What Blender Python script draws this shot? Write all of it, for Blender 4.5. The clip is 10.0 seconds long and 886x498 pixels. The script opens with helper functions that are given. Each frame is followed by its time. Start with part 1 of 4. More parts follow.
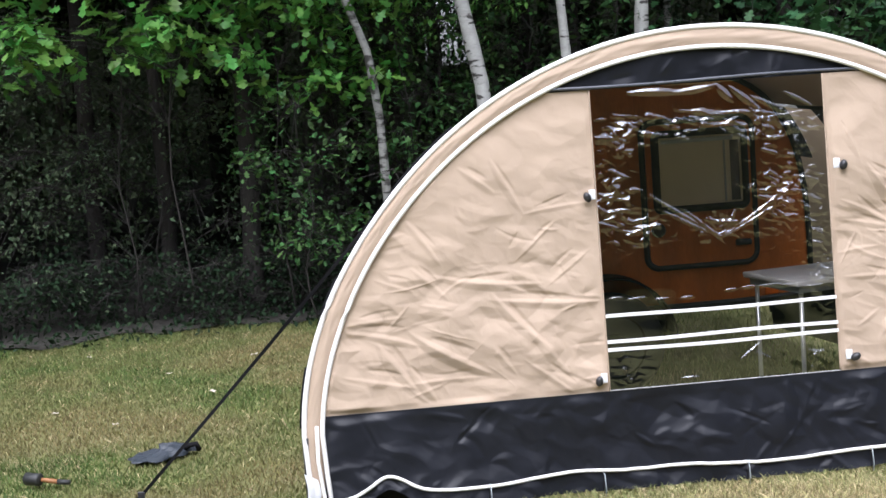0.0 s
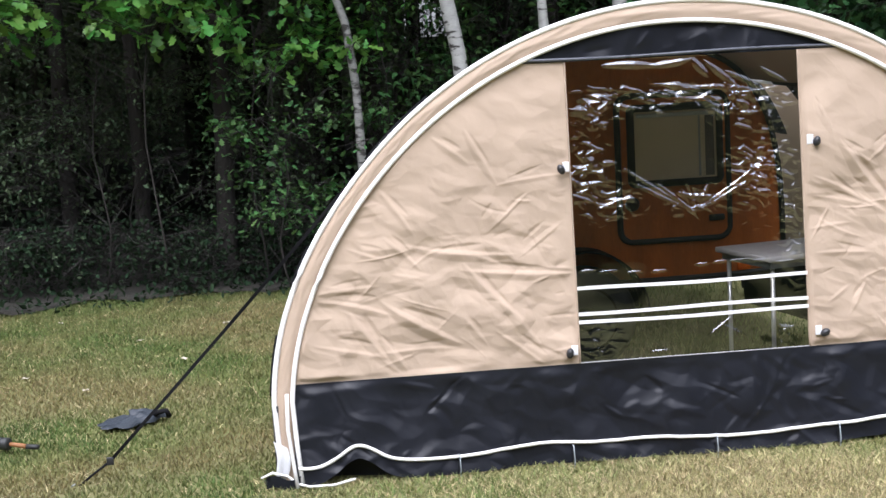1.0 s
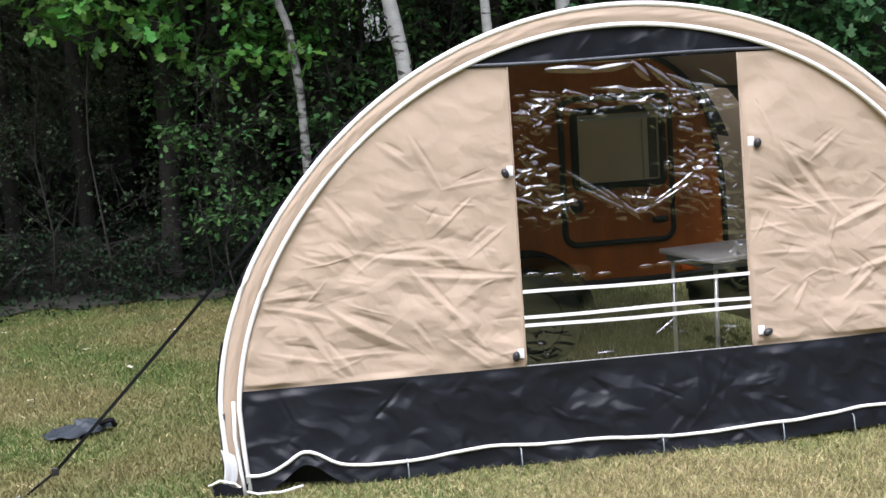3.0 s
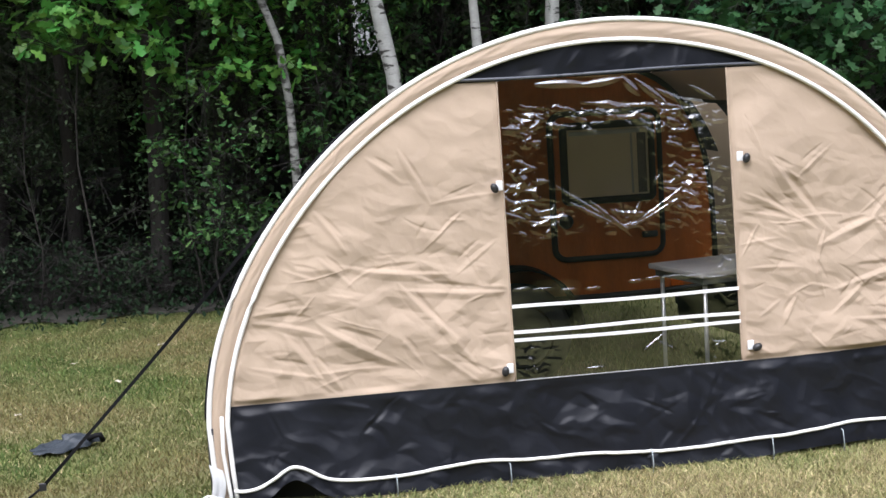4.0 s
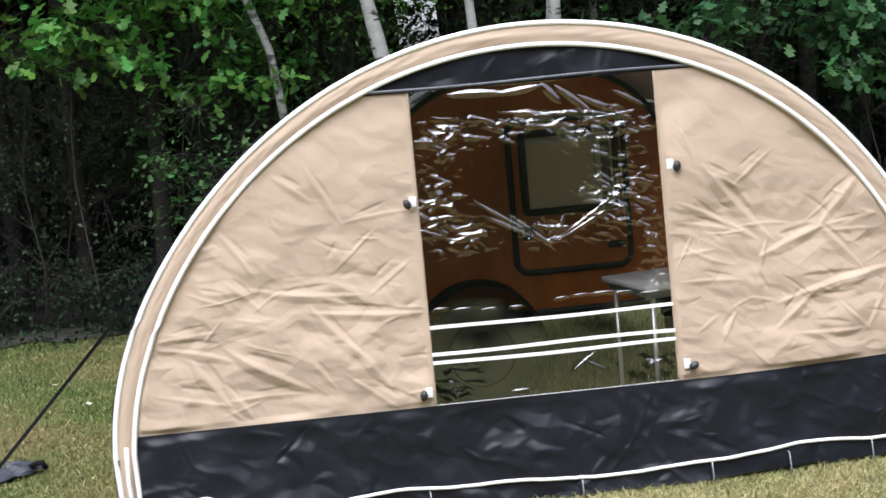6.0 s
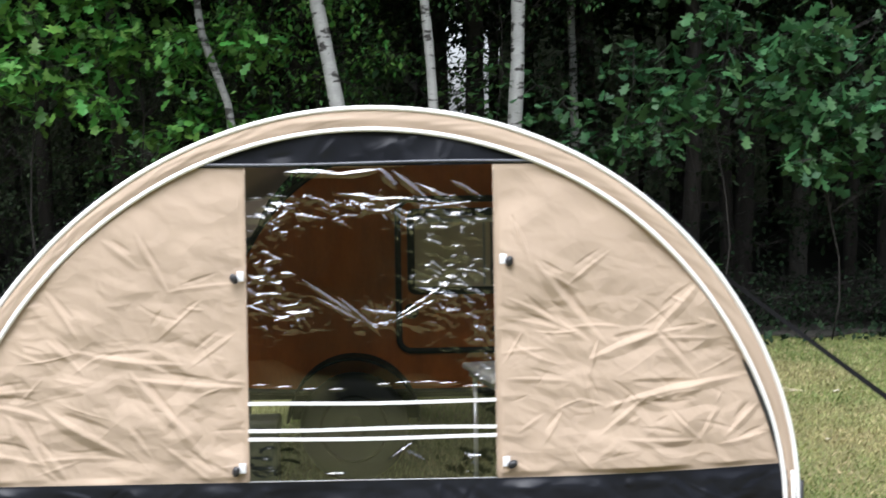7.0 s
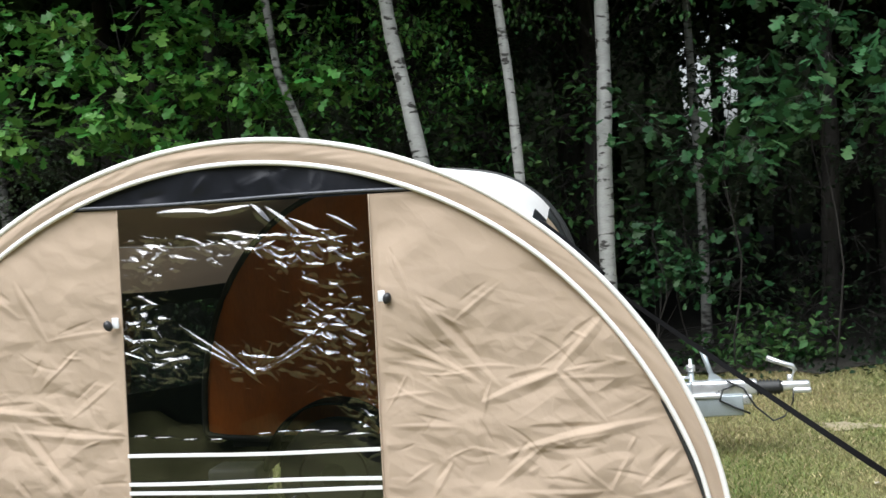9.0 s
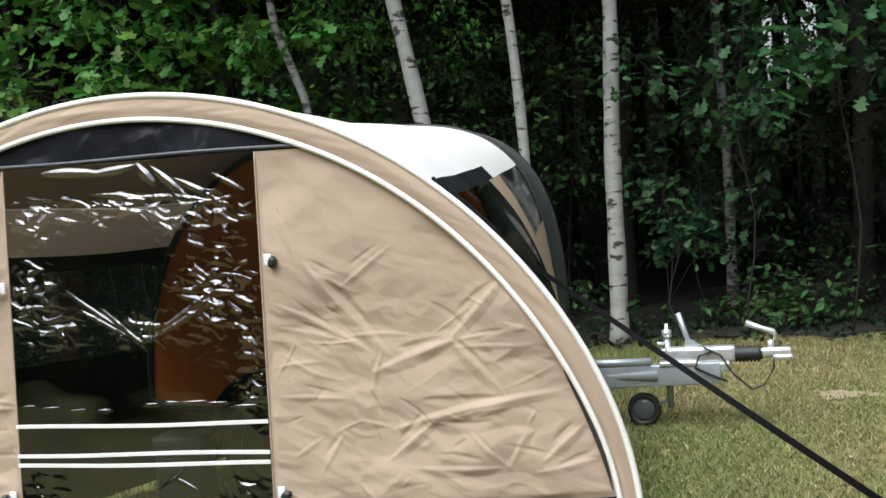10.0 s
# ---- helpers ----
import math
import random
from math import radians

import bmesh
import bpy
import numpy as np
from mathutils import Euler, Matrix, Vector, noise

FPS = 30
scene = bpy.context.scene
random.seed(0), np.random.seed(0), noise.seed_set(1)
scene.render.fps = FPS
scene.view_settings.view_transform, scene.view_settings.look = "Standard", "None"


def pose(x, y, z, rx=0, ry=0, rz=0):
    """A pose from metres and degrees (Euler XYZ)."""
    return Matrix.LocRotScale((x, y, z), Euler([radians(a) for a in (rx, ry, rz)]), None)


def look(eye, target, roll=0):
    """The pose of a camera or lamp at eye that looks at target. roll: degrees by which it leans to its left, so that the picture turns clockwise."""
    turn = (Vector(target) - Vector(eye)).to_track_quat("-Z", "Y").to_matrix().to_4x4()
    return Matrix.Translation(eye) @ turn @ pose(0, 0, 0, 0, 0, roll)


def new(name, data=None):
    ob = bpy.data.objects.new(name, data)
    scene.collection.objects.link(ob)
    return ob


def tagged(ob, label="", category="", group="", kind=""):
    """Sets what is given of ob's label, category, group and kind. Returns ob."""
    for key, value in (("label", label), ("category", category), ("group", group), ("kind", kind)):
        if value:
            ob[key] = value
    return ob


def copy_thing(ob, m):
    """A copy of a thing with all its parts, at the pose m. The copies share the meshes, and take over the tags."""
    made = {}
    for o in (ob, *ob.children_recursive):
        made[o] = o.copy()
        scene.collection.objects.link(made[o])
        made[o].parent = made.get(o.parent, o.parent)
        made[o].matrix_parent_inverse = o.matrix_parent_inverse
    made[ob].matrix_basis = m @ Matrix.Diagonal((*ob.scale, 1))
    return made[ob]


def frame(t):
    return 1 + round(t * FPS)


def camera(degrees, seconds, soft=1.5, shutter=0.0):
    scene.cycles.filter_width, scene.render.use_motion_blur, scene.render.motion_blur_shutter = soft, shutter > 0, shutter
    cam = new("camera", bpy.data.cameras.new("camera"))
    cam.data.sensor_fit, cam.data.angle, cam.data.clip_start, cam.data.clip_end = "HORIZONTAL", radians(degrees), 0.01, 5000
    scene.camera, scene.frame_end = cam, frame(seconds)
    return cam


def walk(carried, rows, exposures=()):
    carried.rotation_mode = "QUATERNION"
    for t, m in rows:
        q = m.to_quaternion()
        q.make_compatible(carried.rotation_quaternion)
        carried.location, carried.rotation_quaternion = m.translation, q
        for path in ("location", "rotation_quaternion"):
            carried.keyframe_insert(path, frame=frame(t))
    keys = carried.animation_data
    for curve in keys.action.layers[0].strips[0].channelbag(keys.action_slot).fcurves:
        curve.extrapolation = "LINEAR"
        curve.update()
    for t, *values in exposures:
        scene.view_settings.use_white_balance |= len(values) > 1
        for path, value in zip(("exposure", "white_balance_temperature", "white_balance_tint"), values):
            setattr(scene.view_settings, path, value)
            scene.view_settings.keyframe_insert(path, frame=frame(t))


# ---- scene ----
cam = camera(34.0, 10.0, shutter=0.3)
PATH = [
    (0, (-1.676, -5.952, 1.731), (-1.508, -3.971, 1.517), -4.1),
    (0.5, (-1.671, -5.94, 1.72), (-1.493, -3.963, 1.478), -3.1),
    (1, (-1.662, -5.949, 1.717), (-1.464, -3.975, 1.464), -3.1),
    (1.5, (-1.657, -5.957, 1.72), (-1.444, -3.986, 1.462), -2.8),
    (2, (-1.654, -5.968, 1.724), (-1.412, -4.0, 1.464), -2.9),
    (2.5, (-1.655, -5.965, 1.724), (-1.395, -3.999, 1.465), -3.3),
    (4, (-1.649, -5.954, 1.725), (-1.364, -3.988, 1.491), -3.4),
    (4.5, (-1.657, -5.974, 1.718), (-1.365, -4.009, 1.488), -3.3),
    (5, (-1.524, -5.98, 1.71), (-1.252, -4.012, 1.48), -3.4),
    (5.2, (-1.429, -5.985, 1.717), (-1.177, -4.014, 1.488), -3.2),
    (6.3, (-0.577, -5.723, 1.715), (-0.445, -3.74, 1.492), -5.5),
    (6.5, (-0.383, -5.753, 1.727), (-0.243, -3.771, 1.499), -5.5),
    (7, (0.164, -5.789, 1.804), (0.21, -3.795, 1.652), -0.8),
    (7.5, (0.626, -5.701, 1.731), (0.661, -3.706, 1.6), -2.8),
    (8, (1.027, -5.525, 1.736), (1.021, -3.53, 1.591), -2.9),
    (8.5, (1.415, -5.425, 1.726), (1.216, -3.438, 1.609), -3.6),
    (9, (1.792, -5.211, 1.73), (1.418, -3.249, 1.636), -3.7),
    (9.5, (2.112, -4.866, 1.674), (1.667, -2.919, 1.56), -2.8),
    (10, (2.479, -4.703, 1.665), (1.956, -2.778, 1.525), -4.2),
]
walk(cam, [(t, look(eye, target, roll)) for t, eye, target, roll in PATH], [(0, 1.31, 5850, 16), (1.5, 1.28, 5870, 16), (4.5, 1.18, 5970, 14), (7.5, 1.30, 5950, 10), (8.5, 1.16, 6000, 8), (10, 0.86, 6150, 9)])

# ---- world, sun ----
world = bpy.data.worlds.new("overcast_sky")
scene.world = world
world.use_nodes = True
wn = world.node_tree.nodes
wl = world.node_tree.links
sky = wn.new("ShaderNodeTexSky")
sky.sky_type = "NISHITA"
sky.sun_disc = False
sky.sun_elevation = radians(59)
sky.sun_rotation = radians(200)
sky.dust_density = 4.0
sky.air_density = 1.0
grey = wn.new("ShaderNodeHueSaturation")
grey.inputs["Saturation"].default_value = 0.32
wl.new(sky.outputs[0], grey.inputs["Color"])
wl.new(grey.outputs[0], wn["Background"].inputs["Color"])
wn["Background"].inputs["Strength"].default_value = 0.15

sun = new("sun", bpy.data.lights.new("sun", "SUN"))
sun.data.energy = 1.45
sun.data.angle = radians(58)
sun.data.color = (1.0, 0.985, 0.95)
sun.matrix_world = look((-2.4, -7.0, 12.5), (0, 0, 0))


# ---- materials ----
def mat(name, color, rough=0.6, metal=0.0, var=0.15, scale=8.0, fine=90.0, bump=0.15, island=0.0,
        translucent=0.0, coat=0.0, second=None, mix_scale=1.5, mix_lo=0.42, mix_hi=0.6, spec=0.5, dist=0.01, stretch=(1, 1, 1)):
    """Procedural surface: coarse stains and fine grain in colour, roughness and relief."""
    m = bpy.data.materials.new(name)
    m.use_nodes = True
    n, l = m.node_tree.nodes, m.node_tree.links
    p = n["Principled BSDF"]
    tc = n.new("ShaderNodeTexCoord")
    mp = n.new("ShaderNodeMapping")
    mp.inputs["Scale"].default_value = stretch
    l.new(tc.outputs["Object"], mp.inputs["Vector"])

    def tex(s, detail=4.0):
        t = n.new("ShaderNodeTexNoise")
        t.inputs["Scale"].default_value = s
        t.inputs["Detail"].default_value = detail
        l.new(mp.outputs[0], t.inputs["Vector"])
        return t.outputs["Fac"]

    coarse, grain = tex(scale), tex(fine, 3.0)
    both = n.new("ShaderNodeMath")
    both.operation = "MULTIPLY_ADD"
    both.inputs[1].default_value = 0.6
    l.new(coarse, both.inputs[0])
    half = n.new("ShaderNodeMath")
    half.operation = "MULTIPLY"
    half.inputs[1].default_value = 0.4
    l.new(grain, half.inputs[0])
    l.new(half.outputs[0], both.inputs[2])
    ramp = n.new("ShaderNodeValToRGB")
    c = np.array(color)
    ramp.color_ramp.elements[0].position, ramp.color_ramp.elements[1].position = 0.3, 0.7
    ramp.color_ramp.elements[0].color = (*np.clip(c * (1 - var), 0, 1), 1)
    ramp.color_ramp.elements[1].color = (*np.clip(c * (1 + var), 0, 1), 1)
    l.new(both.outputs[0], ramp.inputs[0])
    out = ramp.outputs[0]
    if second is not None:
        mx = n.new("ShaderNodeMixRGB")
        r2 = n.new("ShaderNodeValToRGB")
        r2.color_ramp.elements[0].position, r2.color_ramp.elements[1].position = mix_lo, mix_hi
        l.new(tex(mix_scale, 5.0), r2.inputs[0])
        l.new(r2.outputs[0], mx.inputs[0])
        l.new(out, mx.inputs[1])
        mx.inputs[2].default_value = (*second, 1)
        out = mx.outputs[0]
    if island:
        g = n.new("ShaderNodeNewGeometry")
        hs = n.new("ShaderNodeHueSaturation")
        mr = n.new("ShaderNodeMapRange")
        mr.inputs[3].default_value, mr.inputs[4].default_value = 1 - island, 1 + island
        l.new(g.outputs["Random Per Island"], mr.inputs[0])
        l.new(mr.outputs[0], hs.inputs["Value"])
        m2 = n.new("ShaderNodeMapRange")
        m2.inputs[3].default_value, m2.inputs[4].default_value = 0.475, 0.53
        mul = n.new("ShaderNodeMath")
        mul.operation = "FRACT"
        m7 = n.new("ShaderNodeMath")
        m7.operation = "MULTIPLY"
        m7.inputs[1].default_value = 7.31
        l.new(g.outputs["Random Per Island"], m7.inputs[0])
        l.new(m7.outputs[0], mul.inputs[0])
        l.new(mul.outputs[0], m2.inputs[0])
        l.new(m2.outputs[0], hs.inputs["Hue"])
        l.new(out, hs.inputs["Color"])
        out = hs.outputs[0]
    l.new(out, p.inputs["Base Color"])
    p.inputs["Roughness"].default_value = rough
    p.inputs["Metallic"].default_value = metal
    p.inputs["Specular IOR Level"].default_value = spec
    p.inputs["Coat Weight"].default_value = coat
    rr = n.new("ShaderNodeMapRange")
    rr.inputs[3].default_value, rr.inputs[4].default_value = max(0.03, rough - 0.1), min(1, rough + 0.1)
    l.new(coarse, rr.inputs[0])
    l.new(rr.outputs[0], p.inputs["Roughness"])
    if bump:
        b = n.new("ShaderNodeBump")
        b.inputs["Strength"].default_value = bump
        b.inputs["Distance"].default_value = dist
        l.new(both.outputs[0], b.inputs["Height"])
        l.new(b.outputs[0], p.inputs["Normal"])
    if translucent:
        t = n.new("ShaderNodeBsdfTranslucent")
        l.new(out, t.inputs["Color"])
        s = n.new("ShaderNodeMixShader")
        s.inputs[0].default_value = translucent
        l.new(p.outputs[0], s.inputs[1])
        l.new(t.outputs[0], s.inputs[2])
        l.new(s.outputs[0], n["Material Output"].inputs["Surface"])
    return m


def film_material(name, tint, gloss, rough):
    """Clear sheet: mostly see-through, with a mirror-like gloss that grows at grazing angles."""
    m = bpy.data.materials.new(name)
    m.use_nodes = True
    n, l = m.node_tree.nodes, m.node_tree.links
    n.remove(n["Principled BSDF"])
    tr, gl, mx, fr, mr = (n.new("ShaderNodeBsdfTransparent"), n.new("ShaderNodeBsdfGlossy"), n.new("ShaderNodeMixShader"),
                          n.new("ShaderNodeFresnel"), n.new("ShaderNodeMapRange"))
    tr.inputs[0].default_value = (*tint, 1)
    gl.inputs["Roughness"].default_value = rough
    fr.inputs["IOR"].default_value = 1.5
    mr.inputs[1].default_value, mr.inputs[2].default_value = 0.0, 0.5
    mr.inputs[3].default_value, mr.inputs[4].default_value = gloss * 0.85, min(1, gloss * 3)
    l.new(fr.outputs[0], mr.inputs[0])
    l.new(mr.outputs[0], mx.inputs[0])
    l.new(tr.outputs[0], mx.inputs[1])
    l.new(gl.outputs[0], mx.inputs[2])
    l.new(mx.outputs[0], n["Material Output"].inputs["Surface"])
    return m


CANVAS = mat("beige_canvas", (0.462, 0.358, 0.268), 0.8, var=0.07, scale=2.5, fine=420, bump=0.12, translucent=0.12, dist=0.003, spec=0.25)
CANVAS_SIDE = mat("beige_canvas_side", (0.5, 0.385, 0.27), 0.8, var=0.07, scale=2.5, fine=420, bump=0.12, translucent=0.3, dist=0.003, spec=0.25)
ROOF = mat("pale_roof_cloth", (0.88, 0.87, 0.84), 0.65, var=0.04, scale=3, fine=300, bump=0.1, translucent=0.13, dist=0.003)
SKIRT = mat("black_pvc", (0.010, 0.011, 0.015), 0.36, var=0.3, scale=6, fine=260, bump=0.12, dist=0.003, spec=0.26)
PIPING = mat("white_piping", (0.8, 0.79, 0.76), 0.5, var=0.05, scale=30, fine=300, bump=0.1, dist=0.002)
TAPE = mat("white_tape", (0.78, 0.78, 0.77), 0.45, var=0.06, scale=20, fine=200, bump=0.05, dist=0.002)
FILM = film_material("clear_pvc_film", (0.94, 0.94, 0.93), 0.16, 0.02)
SIDE_FILM = film_material("side_pvc_film", (0.9, 0.91, 0.9), 0.12, 0.04)
# same side film with the left side's shade put into its tint
SHADED_FILM = film_material("shaded_pvc_film", (0.36, 0.38, 0.37), 0.12, 0.06)
GLASS = film_material("door_glass", (0.93, 0.93, 0.91), 0.05, 0.02)
RUBBER = mat("black_rubber", (0.02, 0.021, 0.02), 0.55, var=0.25, scale=20, fine=200, bump=0.1)
GREY_PVC = mat("grey_pvc", (0.075, 0.08, 0.095), 0.3, var=0.25, scale=12, fine=200, bump=0.1, dist=0.003)
FENDER = mat("matt_black_plastic", (0.007, 0.007, 0.008), 0.75, var=0.2, scale=20, fine=200, bump=0.05, spec=0.2)
BLACK = mat("black_plastic", (0.022, 0.022, 0.024), 0.4, var=0.2, scale=30, fine=250, bump=0.05)
WHITE_PLASTIC = mat("white_plastic", (0.75, 0.76, 0.78), 0.4, var=0.06, scale=30, fine=200, bump=0.05)
ORANGE = mat("orange_stained_plywood", (0.46, 0.125, 0.016), 0.42, var=0.28, scale=3, fine=60, bump=0.08, stretch=(3, 3, 0.5), coat=0.15)
GREY_PAINT = mat("dark_grey_paint", (0.07, 0.08, 0.08), 0.35, var=0.15, scale=6, fine=120, bump=0.03, coat=0.3)
BLIND = mat("beige_blind", (0.8, 0.74, 0.6), 0.8, var=0.08, scale=10, fine=200, bump=0.1)
BLIND_GREY = mat("dull_grey_plastic", (0.12, 0.125, 0.13), 0.5, var=0.15, scale=15, fine=150, bump=0.05)
GALV = mat("galvanised_steel", (0.42, 0.47, 0.49), 0.42, metal=0.55, var=0.14, scale=14, fine=160, bump=0.06)
ALU = mat("bright_aluminium", (0.78, 0.79, 0.8), 0.32, metal=0.7, var=0.1, scale=20, fine=180, bump=0.05)
TABLE = mat("grey_white_laminate", (0.62, 0.61, 0.6), 0.35, var=0.05, scale=10, fine=200, bump=0.03)
REFLECTOR = mat("orange_reflector", (0.8, 0.16, 0.01), 0.25, var=0.1, scale=60, fine=300, bump=0.1)
WEBBING = mat("black_webbing", (0.007, 0.007, 0.008), 0.8, spec=0.15, var=0.25, scale=40, fine=500, bump=0.3, dist=0.002)
CORD = mat("grey_cord", (0.3, 0.3, 0.3), 0.7, var=0.2, scale=60, fine=400, bump=0.3, dist=0.002)
BAG = mat("slate_blue_nylon", (0.028, 0.035, 0.044), 0.55, var=0.25, scale=14, fine=300, bump=0.3)
MALLET_WOOD = mat("orange_brown_handle", (0.25, 0.11, 0.04), 0.5, var=0.2, scale=30, fine=200, bump=0.1)
SOIL = mat("lawn_soil", (0.15, 0.155, 0.06), 0.95, var=0.45, scale=5, fine=60, bump=0.6, second=(0.17, 0.16, 0.075), mix_scale=0.9, dist=0.03, spec=0.1)
GRASS = mat("lawn_grass", (0.19, 0.235, 0.075), 0.7, var=0.35, scale=0.8, fine=3, bump=0, island=0.45, translucent=0.3, second=(0.33, 0.29, 0.14), mix_scale=0.7, spec=0.25)
# greener lawn at the left, with its duller light put into the colour
GRASS_DIM = mat("lawn_grass_dim", (0.105, 0.15, 0.042), 0.7, var=0.35, scale=0.8, fine=3, bump=0, island=0.4, translucent=0.3, second=(0.19, 0.165, 0.07), mix_scale=0.8, spec=0.2)
STRAW = mat("dry_straw", (0.42, 0.35, 0.19), 0.8, var=0.3, scale=4, fine=60, bump=0, island=0.35, spec=0.2)
BIRCH = mat("birch_bark", (0.34, 0.34, 0.32), 0.75, var=0.22, scale=7, fine=40, bump=0.4, second=(0.04, 0.036, 0.032), mix_scale=8.0, stretch=(1, 1, 2.6), mix_lo=0.56, mix_hi=0.62)
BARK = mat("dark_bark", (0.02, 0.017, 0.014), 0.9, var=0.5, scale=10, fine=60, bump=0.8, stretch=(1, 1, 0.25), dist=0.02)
# birch bark again, with forest shade put into a darker colour
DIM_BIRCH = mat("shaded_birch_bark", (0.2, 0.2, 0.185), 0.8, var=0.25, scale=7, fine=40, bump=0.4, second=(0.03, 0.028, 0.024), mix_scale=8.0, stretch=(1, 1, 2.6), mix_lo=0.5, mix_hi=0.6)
GREY_BARK = mat("grey_bark", (0.075, 0.07, 0.06), 0.9, var=0.45, scale=9, fine=60, bump=0.7, stretch=(1, 1, 0.4), dist=0.02)
TWIG = mat("twig", (0.02, 0.017, 0.014), 0.9, var=0.3, scale=20, fine=90, bump=0.2)
LEAF_BRIGHT = mat("leaf_fresh_green", (0.1, 0.25, 0.045), 0.45, var=0.2, scale=5, fine=60, bump=0, island=0.35, translucent=0.35)
LEAF_MID = mat("leaf_mid_green", (0.058, 0.128, 0.038), 0.6, spec=0.25, var=0.25, scale=3, fine=60, bump=0, island=0.45, translucent=0.3)
LEAF_OAK = mat("leaf_oak_green", (0.042, 0.112, 0.038), 0.5, spec=0.3, var=0.2, scale=4, fine=60, bump=0, island=0.4, translucent=0.3)
# near-black green: the shade inside the wood is put into the leaf colour
LEAF_SHADED = mat("leaf_shaded_green", (0.019, 0.035, 0.017), 0.9, spec=0.1, var=0.3, scale=2, fine=30, bump=0, island=0.35, translucent=0.2)
# lightened green that stands in for haze between the deep trees
LEAF_DEEP = mat("leaf_deep_wood", (0.085, 0.12, 0.065), 0.85, var=0.3, scale=2, fine=30, bump=0, island=0.35, translucent=0.3, spec=0.15)
# brown litter with the deep shade under the trees put into its colour
SHADED_LITTER = mat("shaded_litter", (0.018, 0.016, 0.011), 0.95, var=0.5, scale=4, fine=50, bump=0.7, dist=0.03)
# far wood colour raised to lift its blacks as haze would
FAR = mat("far_forest", (0.07, 0.085, 0.055), 1.0, var=0.7, scale=1.3, fine=9, bump=0, stretch=(1, 1, 0.4), spec=0.0)
DEBRIS = mat("pale_chip", (0.42, 0.38, 0.3), 0.8, var=0.2, scale=30, fine=100, bump=0.1)


# ---- mesh helpers ----
def link_mesh(name, verts, faces, material, parent=None, label="", smooth=True):
    me = bpy.data.meshes.new(name)
    me.from_pydata([tuple(v) for v in verts], [], [tuple(f) for f in faces])
    me.materials.append(material)
    if smooth:
        me.shade_smooth()
    ob = new(name, me)
    if parent is not None:
        ob.parent = parent
    if label:
        ob["label"] = label
    return ob


def part(name, bm, material, parent=None, label="", smooth=True):
    me = bpy.data.meshes.new(name)
    bmesh.ops.recalc_face_normals(bm, faces=bm.faces)
    bm.to_mesh(me)
    bm.free()
    me.materials.append(material)
    if smooth:
        me.shade_smooth()
    ob = new(name, me)
    if parent is not None:
        ob.parent = parent
    if label:
        ob["label"] = label
    return ob


def thing(name, label, category, at=(0, 0, 0), group="", kind=""):
    ob = new(name)
    ob.location = at
    ob.empty_display_size = 0.1
    return tagged(ob, label, category, group, kind)


def grid(fn, nu, nv, mask=None):
    """Vertices and quads of a surface fn(u, v), u and v from 0 to 1."""
    verts = [fn(i / nu, j / nv) for j in range(nv + 1) for i in range(nu + 1)]
    faces = [(j * (nu + 1) + i, j * (nu + 1) + i + 1, (j + 1) * (nu + 1) + i + 1, (j + 1) * (nu + 1) + i)
             for j in range(nv) for i in range(nu)]
    return verts, faces


def tube(points, radius, sides=8, cap=True):
    """Vertices and faces of a round bar along points; radius a number or one for each point."""
    pts = [Vector(p) for p in points]
    rad = radius if hasattr(radius, "__len__") else [radius] * len(pts)
    verts, faces = [], []
    for i, p in enumerate(pts):
        d = (pts[min(i + 1, len(pts) - 1)] - pts[max(i - 1, 0)]).normalized()
        a = d.cross(Vector((0.13, 0.31, 0.94)) if abs(d.z) < 0.9 else Vector((1, 0.2, 0))).normalized()
        b = d.cross(a)
        for k in range(sides):
            t = 2 * math.pi * k / sides
            verts.append(p + rad[i] * (math.cos(t) * a + math.sin(t) * b))
    for i in range(len(pts) - 1):
        for k in range(sides):
            k2 = (k + 1) % sides
            faces.append((i * sides + k, i * sides + k2, (i + 1) * sides + k2, (i + 1) * sides + k))
    if cap:
        faces.append(tuple(range(sides - 1, -1, -1)))
        faces.append(tuple((len(pts) - 1) * sides + k for k in range(sides)))
    return verts, faces


def bar(name, points, radius, material, parent, label="", sides=8):
    return link_mesh(name, *tube(points, radius, sides), material, parent, label)


def box(size, at=(0, 0, 0), bevel=0.006, rot=None):
    bm = bmesh.new()
    bmesh.ops.create_cube(bm, size=1)
    bmesh.ops.scale(bm, vec=size, verts=bm.verts)
    if bevel:
        bmesh.ops.bevel(bm, geom=bm.edges[:], offset=min(bevel, min(size) * 0.45), segments=2, affect="EDGES", profile=0.6)
    if rot is not None:
        bmesh.ops.transform(bm, matrix=rot, verts=bm.verts)
    bmesh.ops.translate(bm, vec=at, verts=bm.verts)
    return bm


def lathe(profile, sides=32):
    """Turned body round the y axis from (radius, y) pairs."""
    bm = bmesh.new()
    rings = [[bm.verts.new((r * math.cos(2 * math.pi * k / sides), y, r * math.sin(2 * math.pi * k / sides))) for k in range(sides)]
             for r, y in profile]
    for a, b in zip(rings, rings[1:]):
        for k in range(sides):
            bm.faces.new((a[k], a[(k + 1) % sides], b[(k + 1) % sides], b[k]))
    bm.faces.new(rings[0][::-1])
    bm.faces.new(rings[-1])
    return bm


def smooth(a, b, x):
    t = min(1.0, max(0.0, (x - a) / (b - a)))
    return t * t * (3 - 2 * t)


def ground_z(x, y):
    rise = 0.17 * smooth(0.6, 4.2, y) * smooth(-1.6, 1.2, x)
    bumps = 0.018 * math.sin(1.7 * x + 0.6 * y) * math.cos(1.3 * y - 0.4 * x) + 0.008 * math.sin(5.1 * x + 2.0) * math.sin(4.3 * y)
